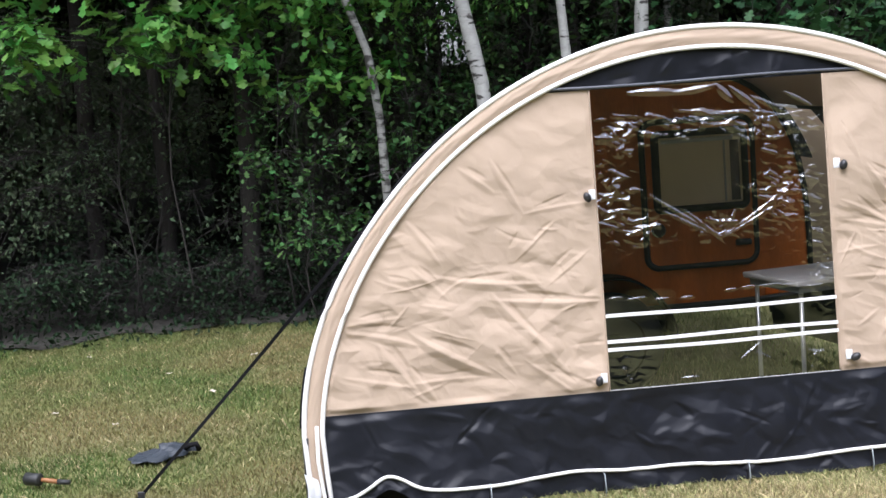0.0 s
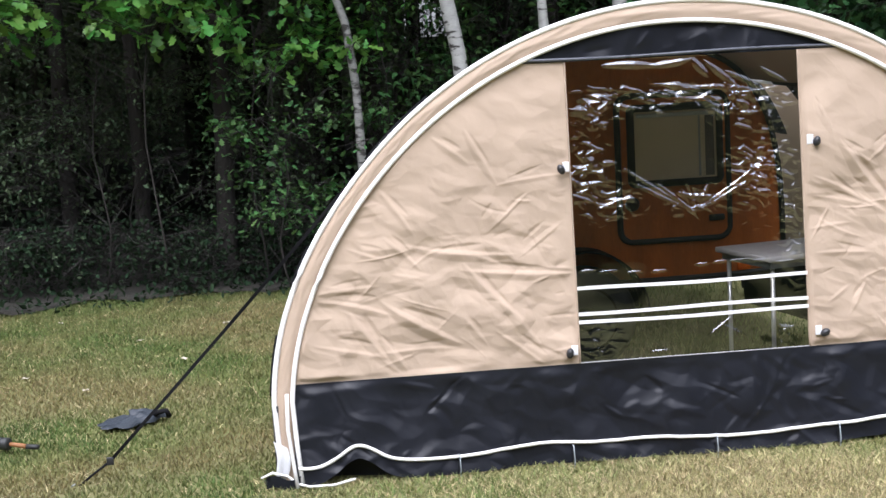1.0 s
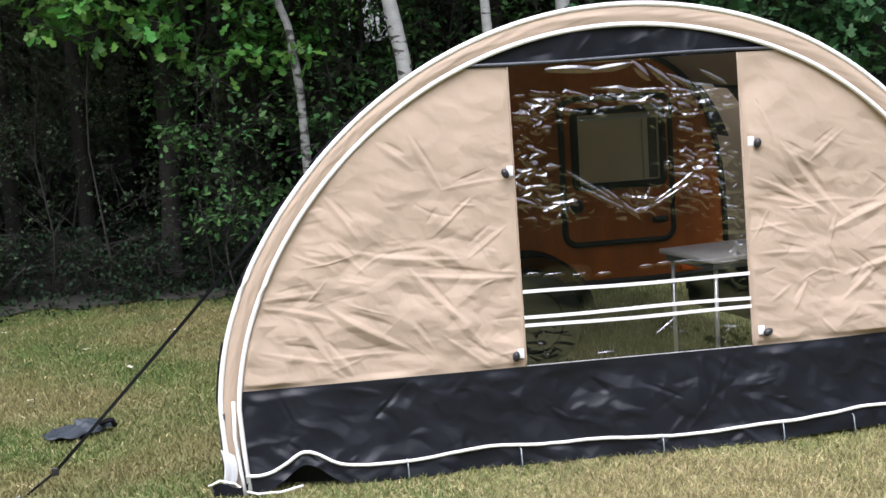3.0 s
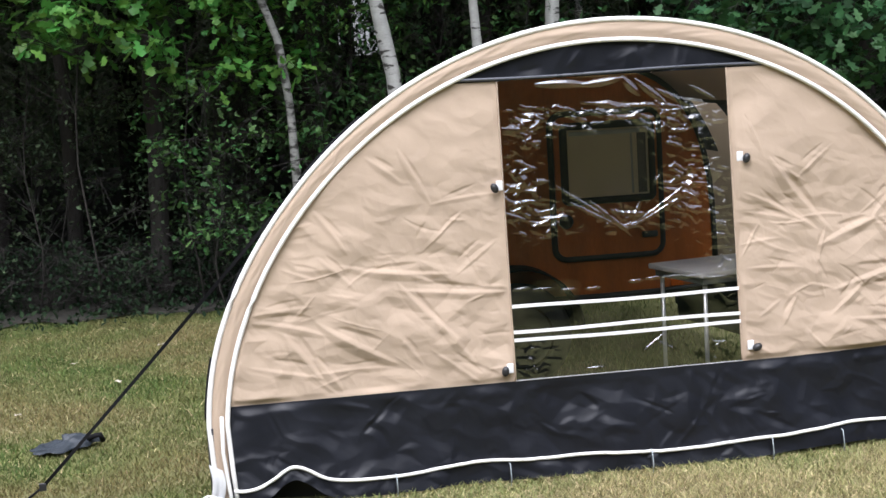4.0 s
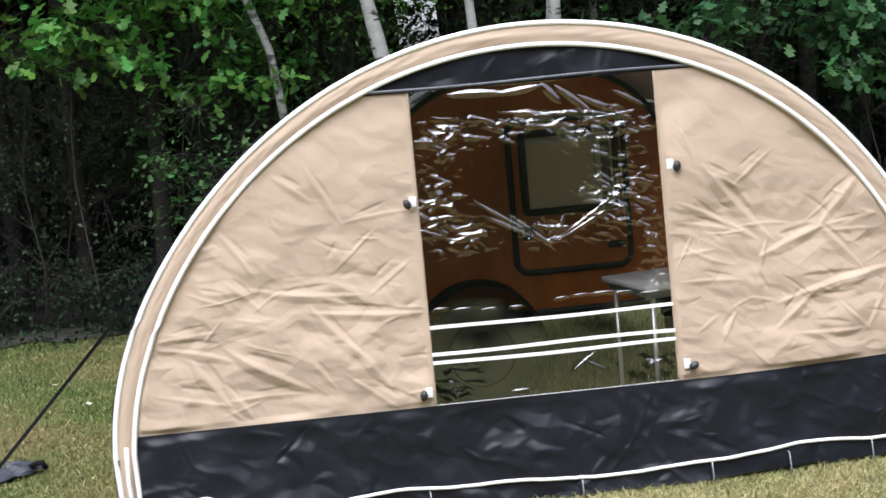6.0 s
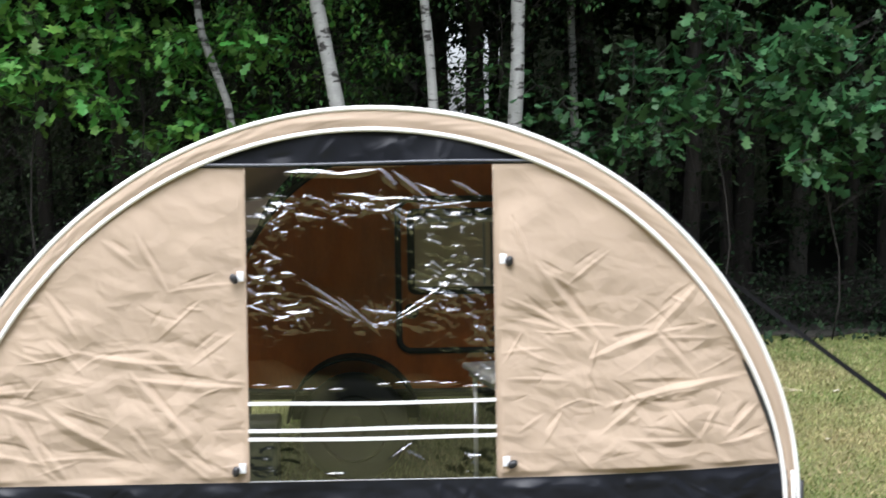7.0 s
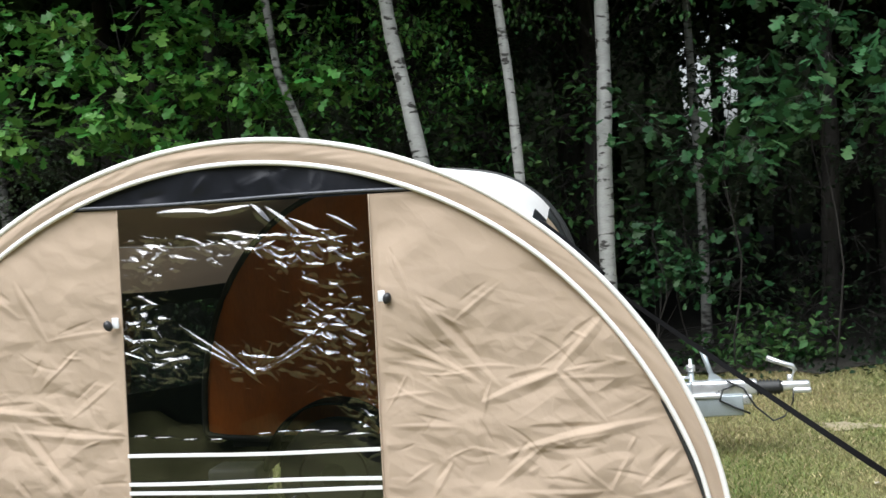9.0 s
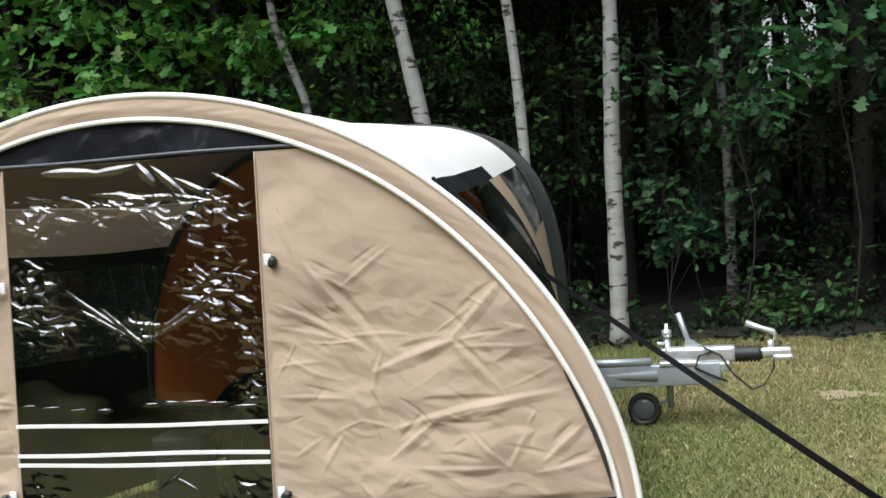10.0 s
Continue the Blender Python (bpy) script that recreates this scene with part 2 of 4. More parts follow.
    return rise + bumps * smooth(0.15, 0.8, abs(y - 0.05) + max(0, abs(x) - 1.9))


# ---- ground ----
def build_ground():
    near = np.concatenate([[-400, -150, -60, -30, -18, -12], np.arange(-8, 12.01, 0.16), [14, 18, 25, 35, 60, 150, 400]])
    ys = np.concatenate([[-400, -150, -60, -30, -18, -12, -8], np.arange(-5, 9.01, 0.16), [11, 14, 20, 30, 60, 150, 400]])
    verts = [(x, y, ground_z(x, y) - 0.012) for y in ys for x in near]
    w = len(near)
    faces = [(j * w + i, j * w + i + 1, (j + 1) * w + i + 1, (j + 1) * w + i) for j in range(len(ys) - 1) for i in range(w - 1)]
    tagged(link_mesh("ground", verts, faces, SOIL), "short dry summer lawn with bare brown patches", "ground", kind="structure")


def forest_edge(x):
    return 5.05 + 0.22 * smooth(-3, 1.5, x) + 0.15 * math.sin(1.9 * x)


def blades(name, n, xr, yr, height, width, material, label, seed, lean=0.6, flat=0.0, keep=None):
    rng = np.random.default_rng(seed)
    xs, ys = rng.uniform(*xr, n), rng.uniform(*yr, n)
    ok = np.array([ys[i] < forest_edge(xs[i]) + 0.55 and not (-1.7 < xs[i] < 1.7 and 0.02 < ys[i] < 0.35) and (keep is None or keep(xs[i], ys[i])) for i in range(n)])
    xs, ys = xs[ok], ys[ok]
    n = len(xs)
    zs = np.array([ground_z(xs[i], ys[i]) - 0.012 for i in range(n)])
    ang, h = rng.uniform(0, 2 * np.pi, n), height * rng.uniform(0.5, 1.35, n)
    la, lm = rng.uniform(0, 2 * np.pi, n), lean * rng.uniform(0.2, 1.0, n) * h
    up = h * (1 - flat)
    base = np.stack([xs, ys, zs], 1)
    side = np.stack([np.cos(ang), np.sin(ang), np.zeros(n)], 1) * (width * rng.uniform(0.7, 1.3, n))[:, None]
    off = np.stack([np.cos(la) * lm, np.sin(la) * lm, up], 1)
    mid = base + off * np.array([0.4, 0.4, 0.62])
    v = np.stack([base - side, base + side, mid + side * 0.75, mid - side * 0.75, base + off], 1).reshape(-1, 3)
    i = np.arange(n)[:, None] * 5
    faces = (i + np.array([0, 1, 2, 3])).tolist() + (i + np.array([3, 2, 4])).tolist()
    return tagged(link_mesh(name, v.tolist(), faces, material), label, "grass", kind="stuff")


build_ground()

# ---- awning ----
LEAN_BACK = 0.06


def front_y(x, z):
    """Depth of the awning's front: it leans back, and its far end bends away."""
    return LEAN_BACK * z + 0.17 * max(0.0, (x - 0.5) / 1.22) ** 2


# radius of the arch about a point 0.35 m above the lawn, by degrees from its near foot
ARCH_DEG = (0, 10, 20, 30, 40, 50, 60, 75, 90, 105, 120, 130, 140, 150, 160, 170, 180)
ARCH_OUT = (1.812, 1.788, 1.738, 1.686, 1.652, 1.628, 1.603, 1.586, 1.579, 1.588, 1.617, 1.642, 1.662, 1.692, 1.726, 1.764, 1.795)
ARCH_IN = (1.742, 1.698, 1.66, 1.612, 1.577, 1.55, 1.527, 1.504, 1.493, 1.498, 1.526, 1.552, 1.577, 1.604, 1.640, 1.690, 1.738)


def arch(s, inset=0.0):
    """Point (x, z) of the front arch, s from 0 at one foot to 1 at the other; inset 0.085 is the inner piping."""
    deg = 180 * s
    around = [min(180, max(0, deg + k)) for k in (-11, -8, -5, -2, 0, 2, 5, 8, 11)]
    o, n = (float(np.mean(np.interp(around, ARCH_DEG, r))) for r in (ARCH_OUT, ARCH_IN))
    r = o + (n - o) * inset / 0.085
    return -r * math.cos(radians(deg)), 0.35 + r * math.sin(radians(deg))


def arch_line(inset, n=120):
    """The whole arch from ground to ground, with its straight feet."""
    up = [arch(i / n, inset) for i in range(n + 1)]
    l, r = up[0], up[-1]
    return [(l[0] + 0.02, 0.02), (l[0] + 0.008, l[1] * 0.5)] + up + [(r[0], r[1] * 0.6), (r[0] + (0.01 if inset == 0 else 0.09), 0.06)]


INNER = arch_line(0.085)
PEAK = max(range(len(INNER)), key=lambda i: INNER[i][1])
ZL, XL = [p[1] for p in INNER[:PEAK + 1]], [p[0] for p in INNER[:PEAK + 1]]
ZR, XR = [p[1] for p in INNER[PEAK:]][::-1], [p[0] for p in INNER[PEAK:]][::-1]


def inner_left(z):
    return float(np.interp(z, ZL, XL))


def inner_right(z):
    return float(np.interp(z, ZR, XR))


WIN_L, WIN_R, SEAM, WIN_T = -0.502, 0.508, 0.422, 1.698


def facets(x, z, cx, cz, seed):
    """Crumpled sheet: flat triangular facets about cx by cz metres, with bent edges; heights from 0 to 1."""
    wob = np.array([noise.noise_vector(Vector((a / cx * 0.45, b / cz * 0.45, seed))) for a, b in zip(x, z)])
    p, q = x / cx + 1.1 * wob[:, 0] + 0.35 * z / cz, z / cz + 1.1 * wob[:, 1]
    i, j = np.floor(p), np.floor(q)
    u, v = p - i, q - j

    def height(a, b):
        h = np.sin(a * 127.1 + b * 311.7 + seed * 74.7) * 43758.5453
        return h - np.floor(h)
    h00, h10, h01, h11 = height(i, j), height(i + 1, j), height(i, j + 1), height(i + 1, j + 1)
    low = np.where(u + v < 1, h00 + (h10 - h00) * u + (h01 - h00) * v, h11 + (h01 - h11) * (1 - u) + (h10 - h11) * (1 - v))
    alt = np.where(u > v, h00 + (h10 - h00) * u + (h11 - h10) * v, h00 + (h01 - h00) * v + (h11 - h01) * u)
    return np.where(height(i + 0.37, j + 0.11) < 0.5, low, alt)


class Creases:
    """Folds of a hung cloth: short ridges with one steep side, faceted crumple and broad slack."""

    def __init__(self, seed, n, xr, zr, length, height, width, angles=None, wave=0.004, hubs=(), crumple=0.0, tail=2.2, curl=0.3, folded=False):
        rng = random.Random(seed)
        self.wave, self.seed, self.crumple, self.tail, self.folded, self.lines, self.layers, self.peaks = wave, seed, crumple, tail, folded, [], [], 1
        for i in range(n):
            if hubs and rng.random() < 0.07:
                hx, hz = rng.choice(hubs)
                a = rng.uniform(0, 2 * math.pi)
                ln = rng.uniform(0.4, 1.3) * length
                off = ln * 0.5 + rng.uniform(0, 0.06)
                cx, cz = hx + math.cos(a) * off, hz + math.sin(a) * off
            else:
                cx, cz = rng.uniform(*xr), rng.uniform(*zr)
                a = rng.gauss(*rng.choice(angles)) if angles else rng.uniform(0, math.pi)
                ln = rng.uniform(0.25, 1.3) * length
            self.lines.append((cx, cz, math.cos(a), math.sin(a), ln / 2, rng.uniform(0.25, 1.0) ** 1.3 * height * rng.choice((1, 1, -1)),
                               rng.uniform(0.5, 1.6) * width, rng.gauss(0, curl)))

    def add(self, x, z, deg, ln, h, w, bend=0.0):
        a = radians(deg)
        self.lines.append((x, z, math.cos(a), math.sin(a), ln / 2, h, w, bend))

    def field(self, x, z):
        x, z = np.asarray(x, float), np.asarray(z, float)
        s = self.seed
        d = np.array([self.wave * (2 * noise.noise(Vector((a * 2.3, b * 2.6, s))) + 0.6 * noise.noise(Vector((a * 6, b * 7, s + 9)))) for a, b in zip(x, z)])
        for cx, cz, amp, where in self.layers:
            d += amp * (facets(x, z, cx, cz, s + 17 * cx) ** self.peaks - 0.5 / self.peaks) * where(x, z)
        if self.crumple:
            d += self.crumple * np.array([(0.5 - abs(noise.noise(Vector((a * 3.4 + 0.4 * b, b * 4.6, s + 3))))) + 0.55 * (0.5 - abs(noise.noise(Vector((a * 8.5, b * 10, s + 5)))))
                                          for a, b in zip(x, z)])
        for cx, cz, ca, sa, half, h, w, bend in self.lines:
            dx, dz = x - cx, z - cz
            u = dx * ca + dz * sa
            v = -dx * sa + dz * ca + bend * u * u
            f = np.clip(1 - (u / half) ** 2, 0, 1)
            wide = w * (0.3 + 0.7 * f) if self.folded else w
            v = np.where(v > 0, v, -v / self.tail) / wide
            if self.folded:
                ridge = np.clip(1.06 - np.sqrt(v * v + 0.01), 0, None)
            else:
                ridge = np.exp(-v)
            d += h * f * ridge
        return d


awning = thing("awning_tent", "arched beige canvas camping awning with black skirt and clear window", "awning")


def cloth(name, material, x0, x1, z0, z1, nx, nz, fold, label="", push=0.0, edge=True, fade=0.03):
    """A hung sheet between x0(z) and x1(z), z0 and z1, with folds that fade at its seams."""
    def flat(u, v):
        z = z0 + (z1 - z0) * v
        a, b = x0(z), x1(z)
        return (a + (b - a) * u, smooth(0, fade, min(u, 1 - u) * max(b - a, 0.01)) * smooth(0, fade, min(v, 1 - v) * (z1 - z0)) if edge else 1.0, z)
    v, f = grid(flat, nx, nz)
    d = fold.field([p[0] for p in v], [p[2] for p in v])
    v = [(p[0], front_y(p[0], p[2]) - d[i] * p[1] - push, p[2]) for i, p in enumerate(v)]
    return link_mesh(name, v, f, material, awning, label)


# the long tension folds of each panel: x, z, degrees, length, strength
LONG_NEAR = ((-0.88, 1.32, -62, 0.25, 2), (-0.68, 1.22, 6, 0.28, 1), (-1.01, 1.36, -37, 0.17, 1), (-1.25, 1.12, -55, 0.24, 1), (-1.38, 0.94, -20, 0.17, 1), (-1.23, 0.94, -44, 0.19, 1), (-0.99, 0.92, -8, 0.43, 2), (-0.74, 0.82, -5, 0.46, 2), (-1.45, 0.73, -14, 0.31, 2), (-1.17, 0.63, -31, 0.35, 3), (-1.40, 0.60, -54, 0.22, 3), (-1.29, 0.52, -54, 0.17, 2), (-1.18, 0.53, 0, 0.31, 1), (-1.47, 0.54, -13, 0.29, 1), (-0.86, 0.74, -46, 0.33, 3), (-0.76, 0.63, -53, 0.26, 2), (-0.94, 0.59, -53, 0.15, 1), (-0.73, 0.49, -39, 0.30, 1), (-0.78, 1.08, -139, 0.24, 1), (-0.64, 0.96, -144, 0.22, 1), (-1.48, 0.80, 4, 0.27, 1))
LONG_FAR = ((0.61, 1.41, -66, 0.15, 2), (0.81, 1.12, -50, 0.41, 3), (0.73, 1.07, -29, 0.36, 2), (0.70, 1.04, -14, 0.27, 1), (0.89, 1.27, 37, 0.23, 1), (1.04, 0.95, 19, 0.28, 3), (1.26, 0.90, -48, 0.25, 2), (1.27, 1.10, 46, 0.28, 2), (1.29, 0.97, -2, 0.23, 1), (0.91, 0.90, -105, 0.17, 1), (1.24, 0.76, 10, 0.53, 3), (1.03, 0.66, 38, 0.22, 2), (1.18, 0.55, -3, 0.29, 2), (1.41, 0.65, 64, 0.20, 2), (1.54, 0.62, 40, 0.18, 2), (1.30, 0.60, -45, 0.19, 1), (0.68, 0.82, -3, 0.24, 1), (0.89, 0.76, -75, 0.18, 1), (1.55, 0.54, 9, 0.22, 1), (0.76, 1.23, -28, 0.18, 1), (0.74, 0.62, -122, 0.16, 1))


def panel_folds(seed, xr, long_folds):
    c = Creases(seed, 45, xr, (0.40, 1.15), 0.2, 0.0045, 0.008, [(-0.6, 0.3), (0.5, 0.3), (-0.1, 0.25)], wave=0.014, crumple=0.006, curl=0.9, tail=1.8, folded=True)
    slack = lambda x, z: 0.35 + 0.65 * np.clip((1.45 - z) / 0.45, 0, 1)
    c.layers = [(0.22, 0.14, 0.015, slack), (0.10, 0.07, 0.013, slack), (0.045, 0.032, 0.0048, slack)]
    rng = random.Random(seed)
    for x, z, deg, ln, k in long_folds:
        w = (0.011, 0.015, 0.020)[k - 1] * rng.uniform(0.85, 1.15)
        c.add(x, z, deg, ln * 1.15, w * (0.40, 0.52, 0.62)[k - 1], w, rng.uniform(-0.4, 0.4))
        c.add(x + rng.uniform(-0.03, 0.03), z + rng.uniform(0.025, 0.05), deg + rng.uniform(-12, 12), ln * 0.6, -w * 0.36, w * 0.8, rng.uniform(-0.8, 0.8))
    return c


fold_l = panel_folds(3, (-1.65, -0.5), LONG_NEAR)
fold_r = panel_folds(8, (0.5, 1.65), LONG_FAR)
cloth("front_panel", CANVAS, inner_left, lambda z: WIN_L, SEAM, WIN_T, 330, 330, fold_l, "creased beige canvas panel")
cloth("front_panel", CANVAS, lambda z: WIN_R, inner_right, SEAM, WIN_T, 330, 330, fold_r, "creased beige canvas panel")

strip_fold = Creases(5, 40, (-0.7, 0.7), (1.7, 1.85), 0.16, 0.008, 0.012, [(0.2, 0.5), (1.4, 0.3)], wave=0.008)
top_z = max(ZL) - 0.006
cloth("top_strip", SKIRT, inner_left, inner_right, WIN_T, top_z, 130, 22, strip_fold, "black rolled-up blind strip", edge=False)
bar("blind_roll", [(x, front_y(x, WIN_T) - 0.006 - 0.004 * math.sin(9 * x), WIN_T + 0.012 + 0.004 * math.sin(5 * x)) for x in np.linspace(-0.68, 0.7, 40)], 0.007, GREY_PVC, awning, "grey rolled hem")


# the clear window, tightly creased
def film_fold():
    c = Creases(21, 0, (0, 1), (0, 1), 0.1, 0.01, 0.01, wave=0.0014, tail=1.3, folded=True)
    rng = random.Random(4)
    add = c.add
    hub = (0.03, 1.03)
    for deg, ln in ((27, 0.30), (33, 0.36), (100, 0.12), (80, 0.11), (118, 0.1), (62, 0.12), (152, 0.28), (146, 0.36), (140, 0.2)):
        a = radians(deg)
        add(hub[0] + math.cos(a) * (ln * 0.5 + 0.03), hub[1] + math.sin(a) * (ln * 0.5 + 0.03), deg, ln, 0.0040, 0.0075, rng.uniform(-0.3, 0.3))
    for x in (-0.45, -0.36, -0.25, -0.14, 0.05, 0.13, 0.22, 0.3, 0.42):
        add(x, 0.805 + 0.012 * math.sin(9 * x), 1.5, rng.uniform(0.06, 0.14), 0.0030, 0.0065)
    # big sagging folds under the top seam
    for x, z, deg, ln, w in ((-0.22, 1.672, -3, 0.26, 0.011), (-0.05, 1.668, 6, 0.2, 0.01), (0.08, 1.645, -48, 0.12, 0.012), (0.17, 1.615, -40, 0.2, 0.010), (0.28, 1.58, -28, 0.22, 0.008),
                             (0.40, 1.60, -30, 0.16, 0.006), (0.16, 1.56, -4, 0.36, 0.007), (0.33, 1.535, 6, 0.2, 0.006), (-0.02, 1.575, -6, 0.26, 0.005)):
        add(x, z, deg, ln, 0.62 * w, 1.35 * w, rng.uniform(-0.6, 0.6))

    # shattered-looking crumple in patches
    spots = ((-0.42, 0.09, 1.22, 0.13, 1.0), (-0.36, 0.13, 1.5, 0.07, 0.9), (0.0, 0.22, 1.53, 0.05, 0.9), (0.28, 0.15, 1.48, 0.08, 1.0), (0.33, 0.13, 1.2, 0.13, 1.0),
             (-0.3, 0.12, 1.1, 0.05, 0.7), (0.46, 0.05, 0.95, 0.14, 0.8), (-0.42, 0.07, 0.5, 0.05, 0.8), (0.40, 0.09, 0.49, 0.04, 0.8), (0.03, 0.09, 1.08, 0.06, 0.6))

    def patchy(x, z):
        return np.clip(sum(k * np.exp(-((x - cx) / sx) ** 2 - ((z - cz) / sz) ** 2) for cx, sx, cz, sz, k in spots), 0, 1)
    c.layers = [(0.036, 0.019, 0.017, patchy), (0.020, 0.026, 0.010, patchy)]
    c.peaks = 3

    for x, z, deg, ln in ((0.12, 0.54, 35, 0.15), (0.17, 0.52, -28, 0.14), (-0.15, 0.45, 0, 0.1)):
        add(x, z, deg, ln, 0.0042, 0.0075)
    return c


cloth("window_film", FILM, lambda z: WIN_L, lambda z: WIN_R, SEAM, WIN_T, 540, 680, film_fold(), "creased clear plastic window film", fade=0.008)
for z in (0.740, 0.634, 0.596):
    pts = [(x, front_y(x, z) - 0.014, z + 0.003 * math.sin(6 * x + 40 * z)) for x in np.linspace(WIN_L + 0.002, WIN_R - 0.002, 40)]
    v, f = [], []
    for i, p in enumerate(pts):
        for dy, dz in ((0, -0.0075), (-0.003, -0.0065), (-0.003, 0.0065), (0, 0.0075)):
            v.append((p[0], p[1] + dy, p[2] + dz))
    for i in range(len(pts) - 1):
        for k in range(4):
            k2 = (k + 1) % 4
            f.append((4 * i + k, 4 * i + k2, 4 * i + 4 + k2, 4 * i + 4 + k))
    link_mesh("window_tape", v, f, TAPE, awning, "narrow white tape across the window", smooth=False)
for xs in (WIN_L, WIN_R):
    bar("window_seam", [(xs, front_y(xs, z) - 0.003, z) for z in np.linspace(SEAM, WIN_T, 40)], 0.0035, CANVAS, awning, sides=6)
bar("window_seam", [(x, front_y(x, SEAM) - 0.004, SEAM + 0.002) for x in np.linspace(WIN_L, WIN_R, 40)], 0.0028, CORD, awning, sides=6)

# skirt
skirt_fold = Creases(12, 60, (-1.7, 1.7), (0.02, 0.42), 0.2, 0.0075, 0.015, [(1.1, 0.4), (-0.5, 0.4), (0.35, 0.3)], wave=0.013, crumple=0.008, folded=True, tail=1.7,
                     hubs=[(-0.35, 0.17), (0.3, 0.2), (0.85, 0.25), (-1.2, 0.22), (1.35, 0.2)])
skirt_fold.layers = [(0.15, 0.17, 0.02, lambda x, z: 1.0), (0.06, 0.05, 0.011, lambda x, z: 1.0)]


def lift(x):
    """How far the skirt's hem is drawn up near its foot."""
    return 0.10 * math.exp(-((x + 1.47) / 0.11) ** 2) + 0.02 * math.exp(-((x - 0.9) / 0.3) ** 2)


def skirt_line(u, v):
    x = -1.735 + u * 3.47
    z = SEAM * (1 - v) + v * (0.004 + lift(x))
    return x, z


def skirt_place(x, z, v, d):
    xr = x if x < 1.5 else x + 0.16 * v * smooth(1.5, 1.735, x)
    return (xr, front_y(x, z) - 0.004 - d * smooth(0, 0.12, v) - 0.03 * v * v - 0.02 * v * math.sin(3.1 * x), z)


def skirt_sheet(us, vs):
    uv = [(u, v) for v in vs for u in us]
    xz = [skirt_line(u, v) for u, v in uv]
    d = skirt_fold.field([p[0] for p in xz], [p[1] for p in xz])
    return [skirt_place(x, z, uv[i][1], d[i]) for i, (x, z) in enumerate(xz)]


NS, MS = 560, 76
link_mesh("skirt", skirt_sheet(np.linspace(0, 1, NS + 1), np.linspace(0, 1, MS + 1)),
          grid(lambda u, v: (u, v, 0), NS, MS)[1], SKIRT, awning, "crumpled black plastic ground skirt")
hem = [skirt_sheet([u], [0.81 + 0.022 * math.sin(14 * u) + 0.012 * math.sin(37 * u)])[0] for u in np.linspace(0.004, 0.985, 220)]
bar("skirt_piping", [(x, y - 0.008, z) for x, y, z in hem], 0.0075, PIPING, awning, sides=8)
# the flap tucked in behind the drawn-up hem
link_mesh("inner_flap", *grid(lambda u, v: (-1.72 + 0.55 * u, 0.05 + 0.03 * math.sin(6 * u), 0.002 + 0.24 * v), 12, 6), SKIRT, awning, "black inner mud flap")

# band between the pipings, bulged forward over the pole
OUTER = arch_line(0.0)


def band_point(u, v):
    f = u * (len(OUTER) - 1)
    i = min(int(f), len(OUTER) - 2)
    t = f - i
    o = [OUTER[i][k] * (1 - t) + OUTER[i + 1][k] * t for k in (0, 1)]
    n = [INNER[i][k] * (1 - t) + INNER[i + 1][k] * t for k in (0, 1)]
    x, z = o[0] + (n[0] - o[0]) * v, o[1] + (n[1] - o[1]) * v
    d = 0.016 * math.sin(math.pi * v) + (0.006 * noise.noise(Vector((x * 5, z * 5, v * 2))) - 0.008 * abs(noise.noise(Vector((x * 9 + v * 2, z * 9 - v * 2, 4))))) * math.sin(math.pi * v)
    return (x, front_y(x, z) - d, z)


link_mesh("arch_band", *grid(band_point, 420, 14), CANVAS, awning, "beige pole sleeve round the arch")
bar("piping", [(x, front_y(x, z) - 0.004, z) for x, z in OUTER], 0.0115, PIPING, awning, "white outer piping")
bar("piping", [(x, front_y(x, z) - 0.011 - 0.045 * (1 - smooth(0.0, 0.44, z)), z) for x, z in INNER], 0.0105, PIPING, awning, "white inner piping")
# open zip between the sleeve and the panel
zip_pts = [(inner_right(z) - 0.016, front_y(1.65, z) - 0.008, z) for z in np.linspace(0.45, 1.0, 30)]
bar("zip", zip_pts, [0.0015 + 0.010 * math.sin(math.pi * i / 29) for i in range(30)], RUBBER, awning, "black zip")

# roof and side walls, stretched back to the trailer
BACK_Y = 2.72


def back_profile(s):
    a = math.pi * (1 - s)
    c, sn = math.cos(a), math.sin(a)
    n = 2.0 / (3.0 if c < 0 else 3.4)
    return 0.13 + (0.93 if c < 0 else 0.925) * math.copysign(abs(c) ** n, c), 0.55 + 1.24 * abs(sn) ** n


FRONT_LINE = OUTER
ARC = [0.0]
for p, q in zip(FRONT_LINE, FRONT_LINE[1:]):
    ARC.append(ARC[-1] + math.hypot(q[0] - p[0], q[1] - p[1]))
BACK_LINE = [(-0.80, 0.05)] + [back_profile(i / 120) for i in range(121)] + [(1.08, 0.15)]
ARCB = [0.0]
for p, q in zip(BACK_LINE, BACK_LINE[1:]):
    ARCB.append(ARCB[-1] + math.hypot(q[0] - p[0], q[1] - p[1]))


def along(line, arc, s):
    return (float(np.interp(s * arc[-1], arc, [p[0] for p in line])), float(np.interp(s * arc[-1], arc, [p[1] for p in line])))


def shell(s, t):
    """Point of the tent's skin: s from foot to foot, t from front to trailer; its seams run lower at the front on the drawbar side."""
    s = s + 0.036 * (1 - t) * smooth(0.5, 0.68, s) * smooth(1.0, 0.76, s)
    fx, fz = along(FRONT_LINE, ARC, s)
    bx, bz = along(BACK_LINE, ARCB, s)
    fy = front_y(fx, fz)
    sag = math.sin(math.pi * t) * (0.045 + 0.02 * math.sin(7 * s))
    x, z = fx + (bx - fx) * t, fz + (bz - fz) * t
    k = 0.012 * noise.noise(Vector((x * 2, t * 4, z * 2)))
    cx = 0.1
